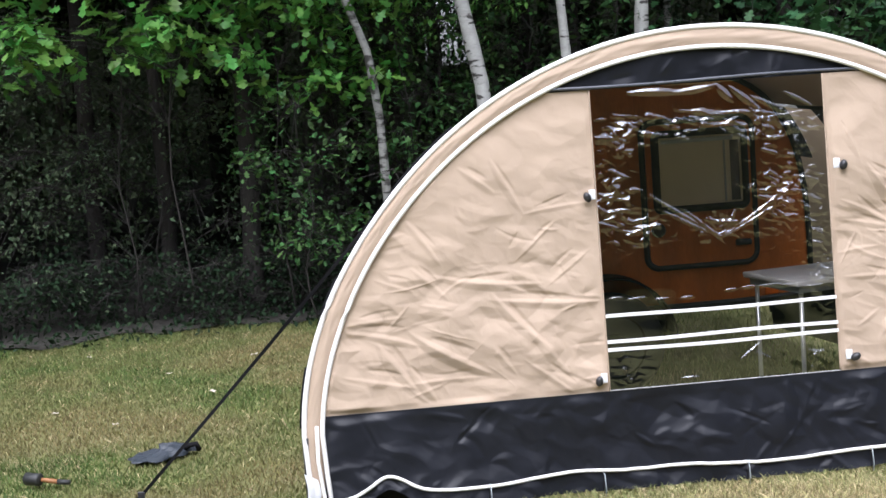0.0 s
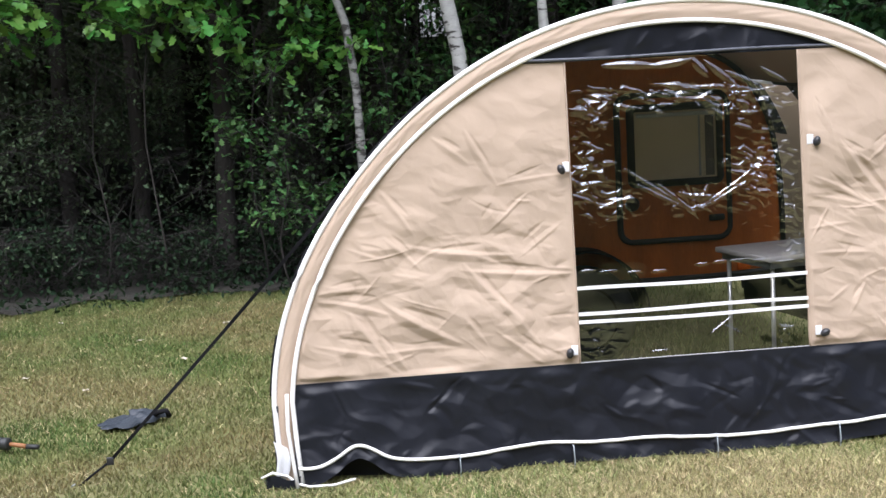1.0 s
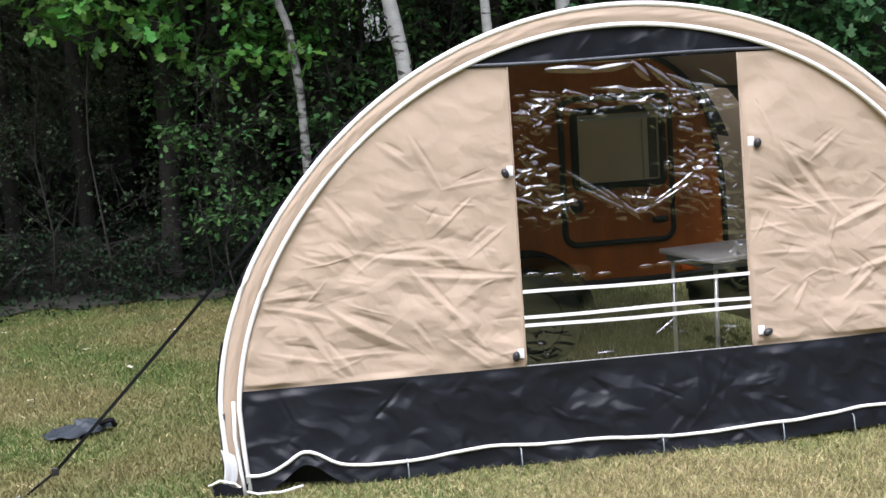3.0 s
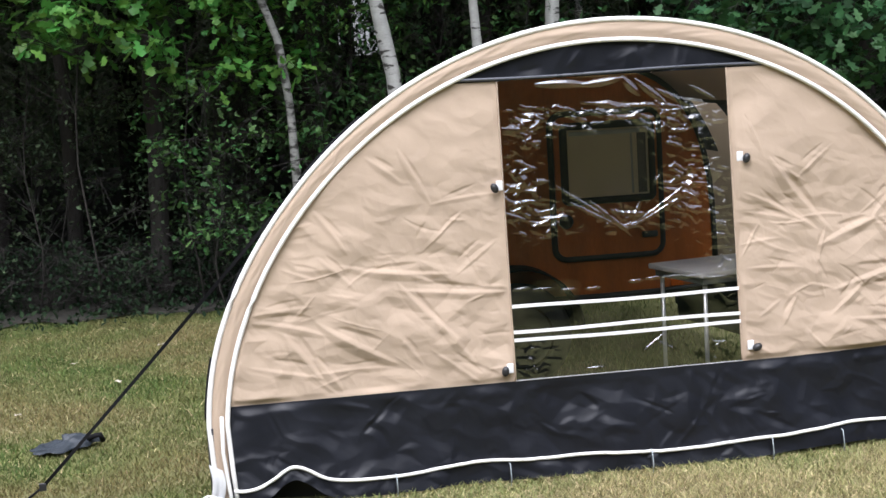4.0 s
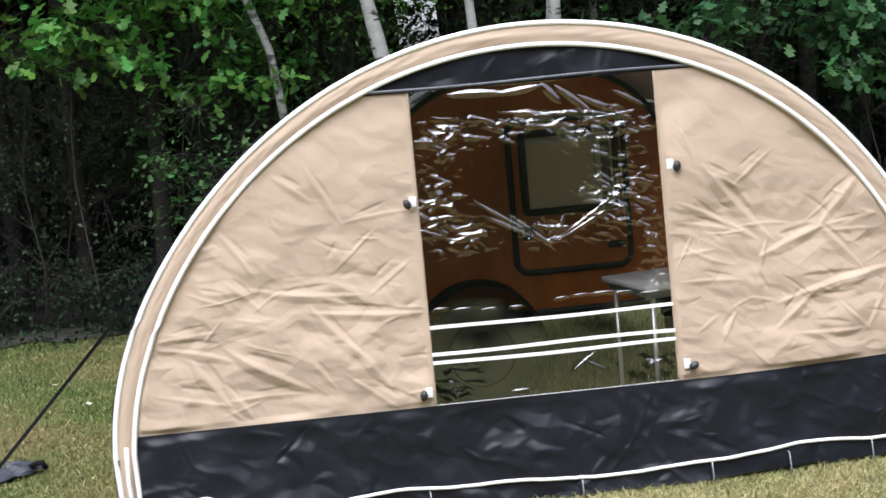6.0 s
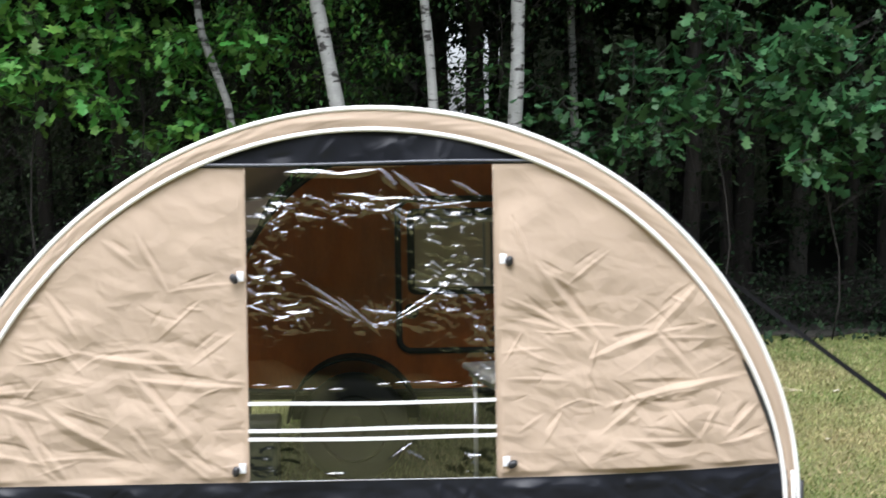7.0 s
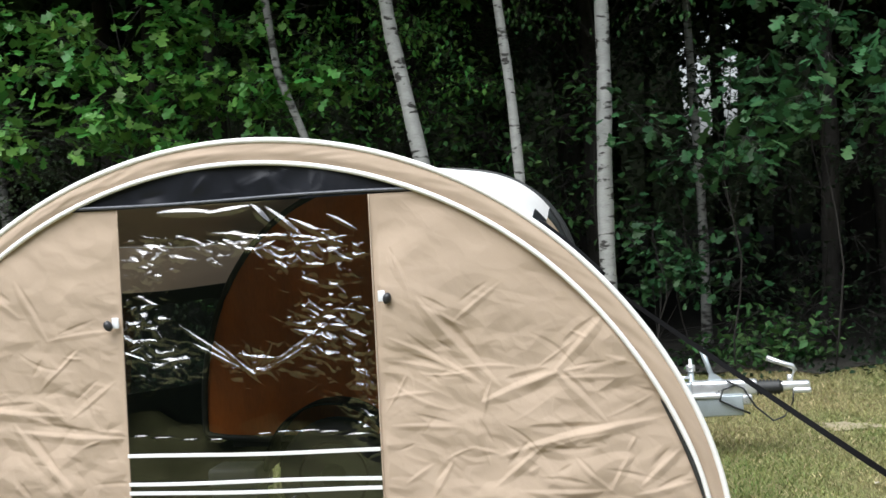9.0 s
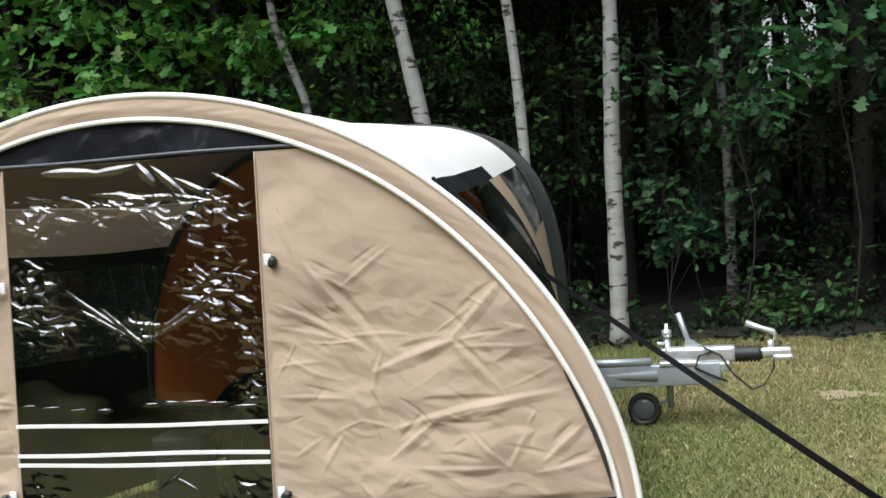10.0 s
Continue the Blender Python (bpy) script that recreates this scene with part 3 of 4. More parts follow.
    return (x - sag * 0.5 * (x - cx) / 1.5 + k, fy + (BACK_Y - fy) * t, z - sag * max(0, z - 0.4) / 1.5 + k)


def skin(name, material, s0, s1, t0, t1, ns, nt, label="", out=0.0):
    v, f = grid(lambda u, w: shell(s0 + (s1 - s0) * u, t0 + (t1 - t0) * w), ns, nt)
    if out:
        v = [(x + out * (1 if x > 0 else -1), y, z + out * 0.5) for x, y, z in v]
    return link_mesh(name, v, f, material, awning, label)


skin("roof", ROOF, 0.315, 0.674, 0, 1, 90, 40, "pale stretched roof cloth")
lining = [(0.1 + (x - 0.1) * 0.985, y, z - 0.014) for x, y, z in grid(lambda u, w: shell(0.32 + 0.36 * u, 0.01 + 0.98 * w), 60, 30)[0]]
link_mesh("roof_lining", lining, grid(lambda u, w: (u, w, 0), 60, 30)[1], CANVAS, awning, "tan inner side of the roof")
skin("side_wall", CANVAS, 0.315, 0.262, 0.0, 1.0, 12, 30, "tan canvas side wall")
for a, b in ((0.674, 0.690), (0.262, 0.245)):
    end = 1.0 if a > 0.5 else 0.0
    post = 0.58 if a > 0.5 else 0.88
    roll = 0.64 if a > 0.5 else 1.0
    skin("blind", SKIRT, a, b, 0.0, roll, 6, 30, "black rolled side blind")
    if a > 0.5:
        skin("roof", ROOF, a, b, roll, 1.0, 6, 10)
    lo = b + (0.14 if a > 0.5 else -0.10)
    mid = (b + lo) / 2
    if a > 0.5:
        skin("side_wall", CANVAS_SIDE, b, mid, post, post + 0.13, 14, 6)
        skin("side_window", SIDE_FILM, b, mid, post + 0.13, 0.97, 14, 12, "narrow clear plastic side window")
    else:
        skin("side_wall", CANVAS, b, mid, post, 1.0, 14, 12)
    skin("side_wall" if a > 0.5 else "side_skirt", CANVAS_SIDE if a > 0.5 else SKIRT, mid, lo, post, 1.0, 14, 12)
    skin("side_window", SIDE_FILM if a > 0.5 else SHADED_FILM, b, lo, 0.03, post, 40, 40, "clear plastic side window" if a > 0.5 else "plastic side window, tint darkened for the shaded side")
    skin("side_wall", CANVAS_SIDE, b, lo, 0.0, 0.03, 24, 3)
    knee = lo + (0.085 if a > 0.5 else -0.02)
    skin("side_wall" if a > 0.5 else "side_skirt", CANVAS_SIDE if a > 0.5 else SKIRT, lo, knee, post, 1, 20, 12)
    skin("side_skirt", SKIRT, lo, knee, 0.0, post, 16, 30, "black side skirt")
    skin("side_skirt", SKIRT, knee, end, 0, 1, 16, 30, "black side skirt")
edge = [shell(s, 1.0) for s in np.linspace(0.02, 0.98, 120)]
bar("keder", edge, 0.012, RUBBER, awning, "black keder strip along the trailer")


def toggle(x, z, tilt):
    y = front_y(x, z) - 0.02
    t = thing_part("toggle_tab", box((0.028, 0.007, 0.042), (x + 0.024 * (1 if x < 0 else -1), y, z + 0.008), 0.003), WHITE_PLASTIC, "white plastic tab")
    bm = lathe([(0.006, 0.0), (0.016, -0.003), (0.019, -0.014), (0.016, -0.026), (0.006, -0.03)], 16)
    bmesh.ops.scale(bm, vec=(0.85, 1.0, 1.2), verts=bm.verts)
    bmesh.ops.rotate(bm, matrix=Matrix.Rotation(radians(tilt), 3, "Y"), verts=bm.verts)
    bmesh.ops.translate(bm, vec=(x, y - 0.002, z), verts=bm.verts)
    part("knob", bm, BLACK, t, "black turn knob")


def thing_part(name, bm, material, label=""):
    return part(name, bm, material, awning, label)


for kx, kz, tilt in ((-0.546, 1.252, -25), (-0.55, 0.475, 10), (0.566, 1.306, 15), (0.568, 0.484, 60)):
    toggle(kx, kz, tilt)

# elastic loops and pegs along the hem
for px in (-1.05, -0.565, 0.056, 0.598, 0.93, 1.3):
    z = 0.055
    y = front_y(px, z) - 0.055
    bar("hem_loop", [(px, y, 0.075), (px + 0.006, y - 0.012, 0.05), (px + 0.004, y - 0.03, 0.01), (px - 0.008, y - 0.028, 0.012), (px - 0.006, y - 0.01, 0.05), (px - 0.002, y, 0.072)], 0.0022, WEBBING, awning, "black elastic loop", 6)
    bar("peg", [(px, y - 0.02, -0.03), (px + 0.003, y - 0.028, 0.03), (px + 0.002, y - 0.016, 0.088), (px, y - 0.004, 0.092)], 0.0024, GALV, awning, "steel tent peg", 6)


# corner feet: pole foot, tensioner webbing and cord
def corner(side):
    x = -1.80 if side < 0 else 1.80
    y = front_y(x, 0.05)
    bar("pole_foot", [(x, y + 0.02, 0.0), (x, y + 0.02, 0.34)], 0.017, BLACK, awning, "black pole foot")
    v, f = grid(lambda u, w: (x - 0.02 + 0.055 * u + 0.012 * math.sin(3 * w), y - 0.03 - 0.02 * math.sin(2 * w) - 0.004 * math.sin(9 * u), 0.05 + 0.155 * w - 0.03 * u * w), 6, 14)
    link_mesh("tension_tab", v, f, WHITE_PLASTIC, awning, "white webbing tensioner")
    s = -side
    bar("corner_cord", [(x - 0.06 * s, y - 0.05, 0.03), (x - 0.075 * s, y - 0.07, 0.06), (x - 0.03 * s, y - 0.06, 0.075), (x + 0.03 * s, y - 0.055, 0.055), (x + 0.07 * s, y - 0.06, 0.02),
                        (x + 0.12 * s, y - 0.09, 0.012), (x + 0.22 * s, y - 0.10, 0.014), (x + 0.31 * s, y - 0.09, 0.03)], 0.0055, PIPING, awning, "white cord")
    bar("corner_cord", [(x + 0.05 * s, y - 0.05, 0.40), (x + 0.045 * s, y - 0.055, 0.25), (x + 0.06 * s, y - 0.06, 0.1), (x + 0.07 * s, y - 0.075, 0.005)], 0.008, PIPING, awning, "white piping tail")
    v, f = grid(lambda u, w: (x - s * 0.06 + s * 0.16 * u, y - 0.05 - 0.03 * math.sin(3 * u), 0.004 + 0.05 * w + 0.012 * math.sin(7 * u)), 12, 5)
    link_mesh("foot_flap", v, f, SKIRT, awning, "crumpled black foot flap")


corner(-1)
corner(1)


# ---- guy lines ----
def guy(name, top, buckle, peg, label, half=0.0072):
    g = thing(name, label, "guy line", peg, "guy lines of the awning")
    g.location = (0, 0, 0)
    a, b, c = Vector(top), Vector(buckle), Vector(peg)
    d = (b - a).normalized()
    side = d.cross(Vector((0, 1, 0))).normalized() * half
    n = d.cross(side).normalized() * 0.0015
    v, f = [], []
    for i in range(31):
        p = a + (b - a) * i / 30 - Vector((0, 0, 0.012 * math.sin(math.pi * i / 30)))
        w = Matrix.Rotation(0.25 * math.sin(i * 0.35), 3, d)
        taper = 1.0 if half < 0.01 else 0.42 + 0.58 * i / 30
        for q in (side + n, side - n, -side - n, -side + n):
            v.append(p + w @ (q * taper))
    for i in range(30):
        for k in range(4):
            k2 = (k + 1) % 4
            f.append((4 * i + k, 4 * i + k2, 4 * i + 4 + k2, 4 * i + 4 + k))
    link_mesh("strap", v, f, WEBBING, g, "flat black strap", smooth=False)
    part("buckle", box((0.03, 0.012, 0.035), b, 0.004), BLACK, g, "black plastic buckle")
    bar("cord", [b, b * 0.5 + c * 0.5 + Vector((0, 0, 0.004)), c], 0.0055, WEBBING, g, "thin black cord")
    bar("peg", [c + Vector((0, 0, -0.05)), c + Vector((0.0, 0, 0.03)), c + Vector((0.015, 0, 0.035))], 0.005, GALV, g, "steel peg")
    return g


guy("guy_line", (-1.20, 0.12, 1.49), (-2.53, 0.27, 0.095), (-2.70, 0.27, -0.03), "taut black strap guy line staked in the lawn")
guy("guy_line", (1.11, 0.225, 1.5), (3.02, 0.257, 0.06), (3.16, 0.257, -0.02), "taut black strap guy line staked in the lawn", 0.0155)
# dark strap lying along the arch's outer edge
for s0, s1 in ((0.20, 0.27), (0.005, 0.05), (0.09, 0.12), (0.74, 0.80)):
    pts = []
    for s in np.linspace(s0, s1, 14):
        x, z = arch(s, -0.012)
        pts.append((x, front_y(x, z) + 0.018, z))
    bar("edge_strap", pts, 0.009, WEBBING, awning, "black strap along the sleeve", 6)

# ---- teardrop trailer ----
trailer = thing("teardrop_trailer", "small orange wooden teardrop camper trailer with a grey galvanised drawbar", "trailer")
TY0, TY1 = 1.82, 3.2


def body_profile(s):
    a = 2 * math.pi * s
    c, sn = math.cos(a), math.sin(a)
    n = 2.0 / (2.1 if c < 0 else 3.3)
    x = 0.13 + (0.975 if c < 0 else 0.888) * math.copysign(abs(c) ** n, c)
    z = 0.55 + 1.205 * abs(sn) ** n if sn > 0 else 0.55 - 0.08 * abs(sn) ** 0.4
    return x, z


PROFILE = [body_profile(i / 96) for i in range(96)]


def trailer_body():
    for name, y0, y1, m, lab, inset in (("side_wall", TY0, TY0 + 0.03, ORANGE, "orange stained plywood side wall", 0.012),
                                        ("side_wall", TY1 - 0.03, TY1, ORANGE, "orange stained plywood side wall", 0.012)):
        bm = bmesh.new()
        rings = []
        for y in (y0, y1):
            rings.append([bm.verts.new((0.13 + (x - 0.13) * (1 - inset), y, 1.06 + (z - 1.06) * (1 - inset))) for x, z in PROFILE])
        bm.faces.new(rings[0])
        bm.faces.new(rings[1][::-1])
        n = len(PROFILE)
        for k in range(n):
            bm.faces.new((rings[0][k], rings[0][(k + 1) % n], rings[1][(k + 1) % n], rings[1][k]))
        part(name, bm, m, trailer, lab, smooth=False)
    # skin over roof, nose and tail
    n = len(PROFILE)
    v = [(x, y, z) for y in (TY0 - 0.008, TY0 + 0.4, TY1 - 0.4, TY1 + 0.008) for x, z in PROFILE]
    f = [(j * n + k, j * n + (k + 1) % n, (j + 1) * n + (k + 1) % n, (j + 1) * n + k) for j in range(3) for k in range(n)]
    link_mesh("outer_skin", v, f, GREY_PAINT, trailer, "dark grey curved outer skin")
    for y in (TY0 - 0.006, TY1 + 0.006):
        bar("edge_trim", [(x, y, z) for x, z in PROFILE] + [(PROFILE[0][0], y, PROFILE[0][1])], 0.016, RUBBER, trailer, "black edge trim")


trailer_body()


def rounded_frame(x0, x1, z0, z1, y, r, width, depth, skew=0.0, r2=None):
    """A rounded rectangular ring standing proud of the wall."""
    def outline(ins):
        pts = []
        rr = max(r - ins, 0.005)
        for cx, cz, a0 in ((x1 - r, z1 - r, 0), (x0 + r, z1 - r, 90), (x0 + r, z0 + r, 180), (x1 - r, z0 + r, 270)):
            for k in range(9):
                a = radians(a0 + 90 * k / 8)
                px, pz = cx + rr * math.cos(a), cz + rr * math.sin(a)
                pts.append((px + skew * (pz - z0), pz))
        return pts
    bm = bmesh.new()
    rings = []
    for ins, d in ((0, 0), (width * 0.15, -depth), (width * 0.85, -depth), (width, 0)):
        rings.append([bm.verts.new((x, y + d, z)) for x, z in outline(ins)])
    n = len(rings[0])
    for a, b in zip(rings, rings[1:]):
        for k in range(n):
            bm.faces.new((a[k], a[(k + 1) % n], b[(k + 1) % n], b[k]))
    return bm, outline(width)


DY = TY0 - 0.012
bm, inside = rounded_frame(0.085, 0.735, 0.67, 1.505, DY + 0.012, 0.085, 0.034, 0.022)
door = part("door", bm, RUBBER, trailer, "rounded door with black rubber seal")
bm = bmesh.new()
loops = [[bm.verts.new((x, y, z)) for x, z in inside] for y in (DY + 0.012, DY - 0.004)]
bm.faces.new(loops[1])
for k in range(len(inside)):
    bm.faces.new((loops[0][k], loops[0][(k + 1) % len(inside)], loops[1][(k + 1) % len(inside)], loops[1][k]))
part("door_leaf", bm, ORANGE, door, "orange wooden door leaf", smooth=False)
bm, glass_line = rounded_frame(0.15, 0.69, 0.985, 1.44, DY - 0.004, 0.045, 0.05, 0.02)
part("window_frame", bm, RUBBER, door, "thick black window frame")
bm = bmesh.new()
bm.faces.new([bm.verts.new((x, DY - 0.012, z)) for x, z in glass_line])
part("pane", bm, GLASS, door, "tinted window pane")
bm = bmesh.new()
bm.faces.new([bm.verts.new((x, DY - 0.0065, z)) for x, z in glass_line])
part("blind", bm, BLIND, door, "drawn beige blind")
part("blind_rail", box((0.40, 0.004, 0.022), (0.405, DY - 0.016, 1.378), 0.001), GALV, door, "pale blind rail")
part("blind_guide", box((0.05, 0.003, 0.33), (0.612, DY - 0.0095, 1.20), 0.001), BLIND_GREY, door, "grey blind guide")
part("blind_guide", box((0.012, 0.003, 0.33), (0.555, DY - 0.0095, 1.20), 0.001), GALV, door)
bm = lathe([(0.008, 0.0), (0.036, 0.0), (0.04, -0.012), (0.03, -0.022), (0.01, -0.024)], 24)
bmesh.ops.translate(bm, vec=(0.168, DY - 0.004, 0.90), verts=bm.verts)
part("door_lock", bm, BLACK, door, "round black door lock")
part("door_handle", box((0.09, 0.022, 0.035), (0.64, DY - 0.012, 0.80), 0.01), RUBBER, door, "dark recessed handle")
part("reflector", box((0.075, 0.014, 0.04), (0.79, TY0 - 0.006, 0.515), 0.006), REFLECTOR, trailer, "orange side reflector")
part("floor_pan", box((1.7, TY1 - TY0 - 0.06, 0.05), (0.13, (TY0 + TY1) / 2, 0.455), 0.01), BLACK, trailer, "black underfloor")


def wheel_set(y, sgn):
    cx, cz, r = -0.14, ground_z(-0.14, y) + 0.285, 0.285
    # fender: a bent sheet over the tyre
    def fen(u, v):
        a = math.pi * (0.02 + 0.96 * u)
        return (cx + 0.335 * math.cos(a), y + sgn * (0.11 - 0.22 * v), cz + 0.02 + 0.345 * math.sin(a))
    v, f = grid(fen, 28, 4)
    fender = link_mesh("fender", v, f, FENDER, trailer, "black plastic wheel arch")
    md = fender.modifiers.new("thick", "SOLIDIFY")
    md.thickness = 0.012
    bm = bmesh.new()
    rim_pts = [bm.verts.new((cx + 0.335 * math.cos(math.pi * k / 28), y - sgn * 0.11, cz + 0.02 + 0.345 * math.sin(math.pi * k / 28))) for k in range(29)]
    bm.faces.new(rim_pts)
    part("fender_back", bm, FENDER, trailer)
    bm = lathe([(0.17, 0.07), (0.25, 0.075), (0.28, 0.055), (0.285, 0.0), (0.28, -0.055), (0.25, -0.075), (0.17, -0.07)], 40)
    bmesh.ops.translate(bm, vec=(cx, y, cz), verts=bm.verts)
    wheel = part("wheel", bm, RUBBER, trailer, "black tyre")
    bm = lathe([(0.03, -0.082), (0.06, -0.08), (0.08, -0.05), (0.15, -0.055), (0.175, -0.078), (0.18, -0.07), (0.18, 0.0)], 32)
    bmesh.ops.scale(bm, vec=(1, -sgn, 1), verts=bm.verts)
    bmesh.ops.translate(bm, vec=(cx, y, cz), verts=bm.verts)
    part("rim", bm, FENDER, wheel, "dark steel rim")


wheel_set(TY0 - 0.09, -1)
wheel_set(TY1 + 0.09, 1)

# drawbar, brake head and coupling
HY = 2.82
part("drawbar", box((1.35, 0.055, 0.11), (1.20, HY - 0.03, 0.395), 0.006, Matrix.Rotation(radians(-1.2), 4, "Y")), GALV, trailer, "grey galvanised drawbar")
bar("jack_tube", [(1.05, HY - 0.05, 0.475), (1.52, HY - 0.05, 0.475)], 0.022, GALV, trailer, "galvanised tube along the drawbar")
for sg in (-1, 1):
    bar("chassis_rail", [(1.55, HY + sg * 0.05, 0.405), (0.9, HY + max(sg, 0) * 0.3 - 0.0, 0.40), (-0.6, HY + sg * 0.45, 0.42)], 0.03, GALV, trailer, "galvanised chassis rail", 6)
part("bracket", box((0.19, 0.075, 0.02), (1.66, HY - 0.03, 0.462), 0.004), ALU, trailer, "bright bracket plate")
head = part("overrun_head", box((0.36, 0.085, 0.085), (1.775, HY, 0.50), 0.018), ALU, trailer, "bright white metal overrun housing")
part("head_flange", box((0.30, 0.10, 0.055), (1.775, HY, 0.435), 0.012), ALU, head)
part("head_gusset", box((0.16, 0.07, 0.09), (1.645, HY, 0.42), 0.012, None), GALV, head)
prof = [(0.03, 0.0)]
for i in range(7):
    prof += [(0.046, 0.008 + i * 0.019), (0.034, 0.017 + i * 0.019)]
prof.append((0.03, 0.145))
bm = lathe(prof, 24)
bmesh.ops.rotate(bm, matrix=Matrix.Rotation(radians(-90), 3, "Z"), verts=bm.verts)
bmesh.ops.translate(bm, vec=(1.945, HY, 0.495), verts=bm.verts)
part("bellows", bm, RUBBER, trailer, "black rubber bellows")
bm = box((0.16, 0.06, 0.05), (2.155, HY, 0.50), 0.016)
coupling = part("coupling", bm, ALU, trailer, "bright metal tow coupling")
part("coupling_cup", box((0.10, 0.075, 0.03), (2.190, HY, 0.475), 0.012), ALU, coupling)
bar("coupling_pin", [(2.130, HY, 0.51), (2.130, HY, 0.56)], 0.016, ALU, coupling)
bar("coupling_lever", [(2.135, HY, 0.545), (2.160, HY, 0.585), (2.145, HY, 0.605), (2.085, HY, 0.625), (2.010, HY, 0.655)], [0.014, 0.014, 0.016, 0.014, 0.017], ALU, coupling, "bent coupling lever")
bar("brake_lever", [(1.74, HY + 0.03, 0.49), (1.70, HY + 0.03, 0.60), (1.665, HY + 0.03, 0.715)], [0.016, 0.014, 0.016], GALV, trailer, "grey handbrake lever")
bm = bmesh.new()
for y in (HY + 0.005, HY + 0.02):
    bm.faces.new([bm.verts.new(p) for p in ((1.68, y, 0.47), (1.84, y, 0.49), (1.80, y, 0.52), (1.74, y, 0.57), (1.70, y, 0.59))])
part("lever_quadrant", bm, GALV, trailer, "toothed brake quadrant", smooth=False)
bar("brake_cable", [(1.840, HY - 0.05, 0.52), (1.770, HY - 0.07, 0.50), (1.750, HY - 0.07, 0.44), (1.830, HY - 0.07, 0.40), (1.910, HY - 0.07, 0.365)], 0.006, RUBBER, trailer, "thin black brake cable", 6)
bar("breakaway_cable", [(1.790, HY - 0.05, 0.545), (1.880, HY - 0.06, 0.50), (1.940, HY - 0.06, 0.40), (2.030, HY - 0.06, 0.32), (2.090, HY - 0.05, 0.34), (2.140, HY - 0.04, 0.42), (2.145, HY - 0.02, 0.49)], 0.0055, RUBBER, trailer, "black breakaway cable", 6)

# jockey wheel
JX = 1.46
gz = ground_z(JX, HY - 0.04)
bar("jockey_post", [(1.60, HY + 0.045, gz + 0.09), (1.60, HY + 0.045, 0.60)], 0.018, GALV, trailer, "galvanised jockey post", 12)
bar("jockey_top", [(1.60, HY + 0.045, 0.59), (1.60, HY + 0.045, 0.625), (1.60, HY + 0.045, 0.63), (1.60, HY + 0.045, 0.66)], [0.026, 0.026, 0.010, 0.010], ALU, trailer, "silver crank top", 12)
bar("jockey_crank", [(1.60, HY + 0.045, 0.555), (1.57, HY + 0.02, 0.56), (1.55, HY + 0.01, 0.56)], 0.009, ALU, trailer)
part("jockey_clamp", box((0.075, 0.075, 0.05), (1.60, HY + 0.04, 0.505), 0.008), GALV, trailer, "post clamp")
bar("jockey_fork", [(1.60, HY + 0.045, gz + 0.2), (1.585, HY + 0.035, gz + 0.12), (1.51, HY + 0.035, gz + 0.105)], 0.012, GALV, trailer)
bm = lathe([(0.03, 0.035), (0.065, 0.03), (0.08, 0.03), (0.09, 0.0), (0.08, -0.03), (0.065, -0.03), (0.06, -0.02), (0.02, -0.03)], 32)
bmesh.ops.translate(bm, vec=(JX, HY + 0.035, gz + 0.086), verts=bm.verts)
jw = part("jockey_wheel", bm, RUBBER, trailer, "small black jockey wheel")
bm = lathe([(0.012, -0.036), (0.045, -0.03), (0.058, -0.024), (0.06, -0.02)], 24)
bmesh.ops.translate(bm, vec=(JX, HY + 0.035, gz + 0.086), verts=bm.verts)
part("jockey_hub", bm, GREY_PAINT, jw, "dark grey hub")

# ---- folding table inside the awning ----
table = thing("folding_table", "folding camping table with grey-white top and thin metal legs", "table")
tl = Matrix.Translation((0.405, 1.06, 0)) @ Matrix.Rotation(radians(13), 4, "Z")
bm = box((0.85, 0.50, 0.028), (0.425, -0.25, 0.725), 0.008)
bmesh.ops.transform(bm, matrix=tl, verts=bm.verts)
part("tabletop", bm, TABLE, table, "grey-white laminate top")
bm = box((0.80, 0.45, 0.035), (0.425, -0.25, 0.694), 0.006)
bmesh.ops.transform(bm, matrix=tl, verts=bm.verts)
part("apron", bm, GALV, table, "aluminium apron")
for lx in (0.05, 0.80):
    for ly in (-0.05, -0.45):
        a, b = tl @ Vector((lx, ly, 0.69)), tl @ Vector((lx, ly, 0.0))
        bar("leg", [a, b], 0.011, ALU, table, "thin aluminium leg")
        bar("foot", [b + Vector((0, 0, 0.02)), b], 0.014, BLACK, table)
    bar("leg_brace", [tl @ Vector((lx, -0.05, 0.12)), tl @ Vector((lx, -0.45, 0.12))], 0.008, ALU, table)

# ---- grey plastic box under the tail ----
crate = thing("storage_box", "light grey plastic storage box standing on the grass", "box")
part("tub", box((0.24, 0.20, 0.26), (-0.66, 1.75, 0.135), 0.02), GREY_PAINT, crate, "grey plastic tub")
part("lid", box((0.26, 0.22, 0.10), (-0.66, 1.75, 0.31), 0.02), BLIND_GREY, crate, "pale grey lid")

# ---- things on the lawn ----
mallet = thing("mallet", "rubber mallet with orange wooden handle lying on the lawn", "mallet")
bm = lathe([(0.024, -0.045), (0.031, -0.038), (0.029, 0.0), (0.031, 0.038), (0.024, 0.045)], 20)
bmesh.ops.rotate(bm, matrix=Matrix.Rotation(radians(60), 3, "Z"), verts=bm.verts)
bmesh.ops.translate(bm, vec=(-3.13, 0.99, 0.035), verts=bm.verts)
part("mallet_head", bm, RUBBER, mallet, "black rubber head")
bar("mallet_handle", [(-3.12, 0.985, 0.036), (-3.06, 0.97, 0.028), (-3.01, 0.955, 0.02)], [0.010, 0.011, 0.012], MALLET_WOOD, mallet, "orange-brown wooden handle")
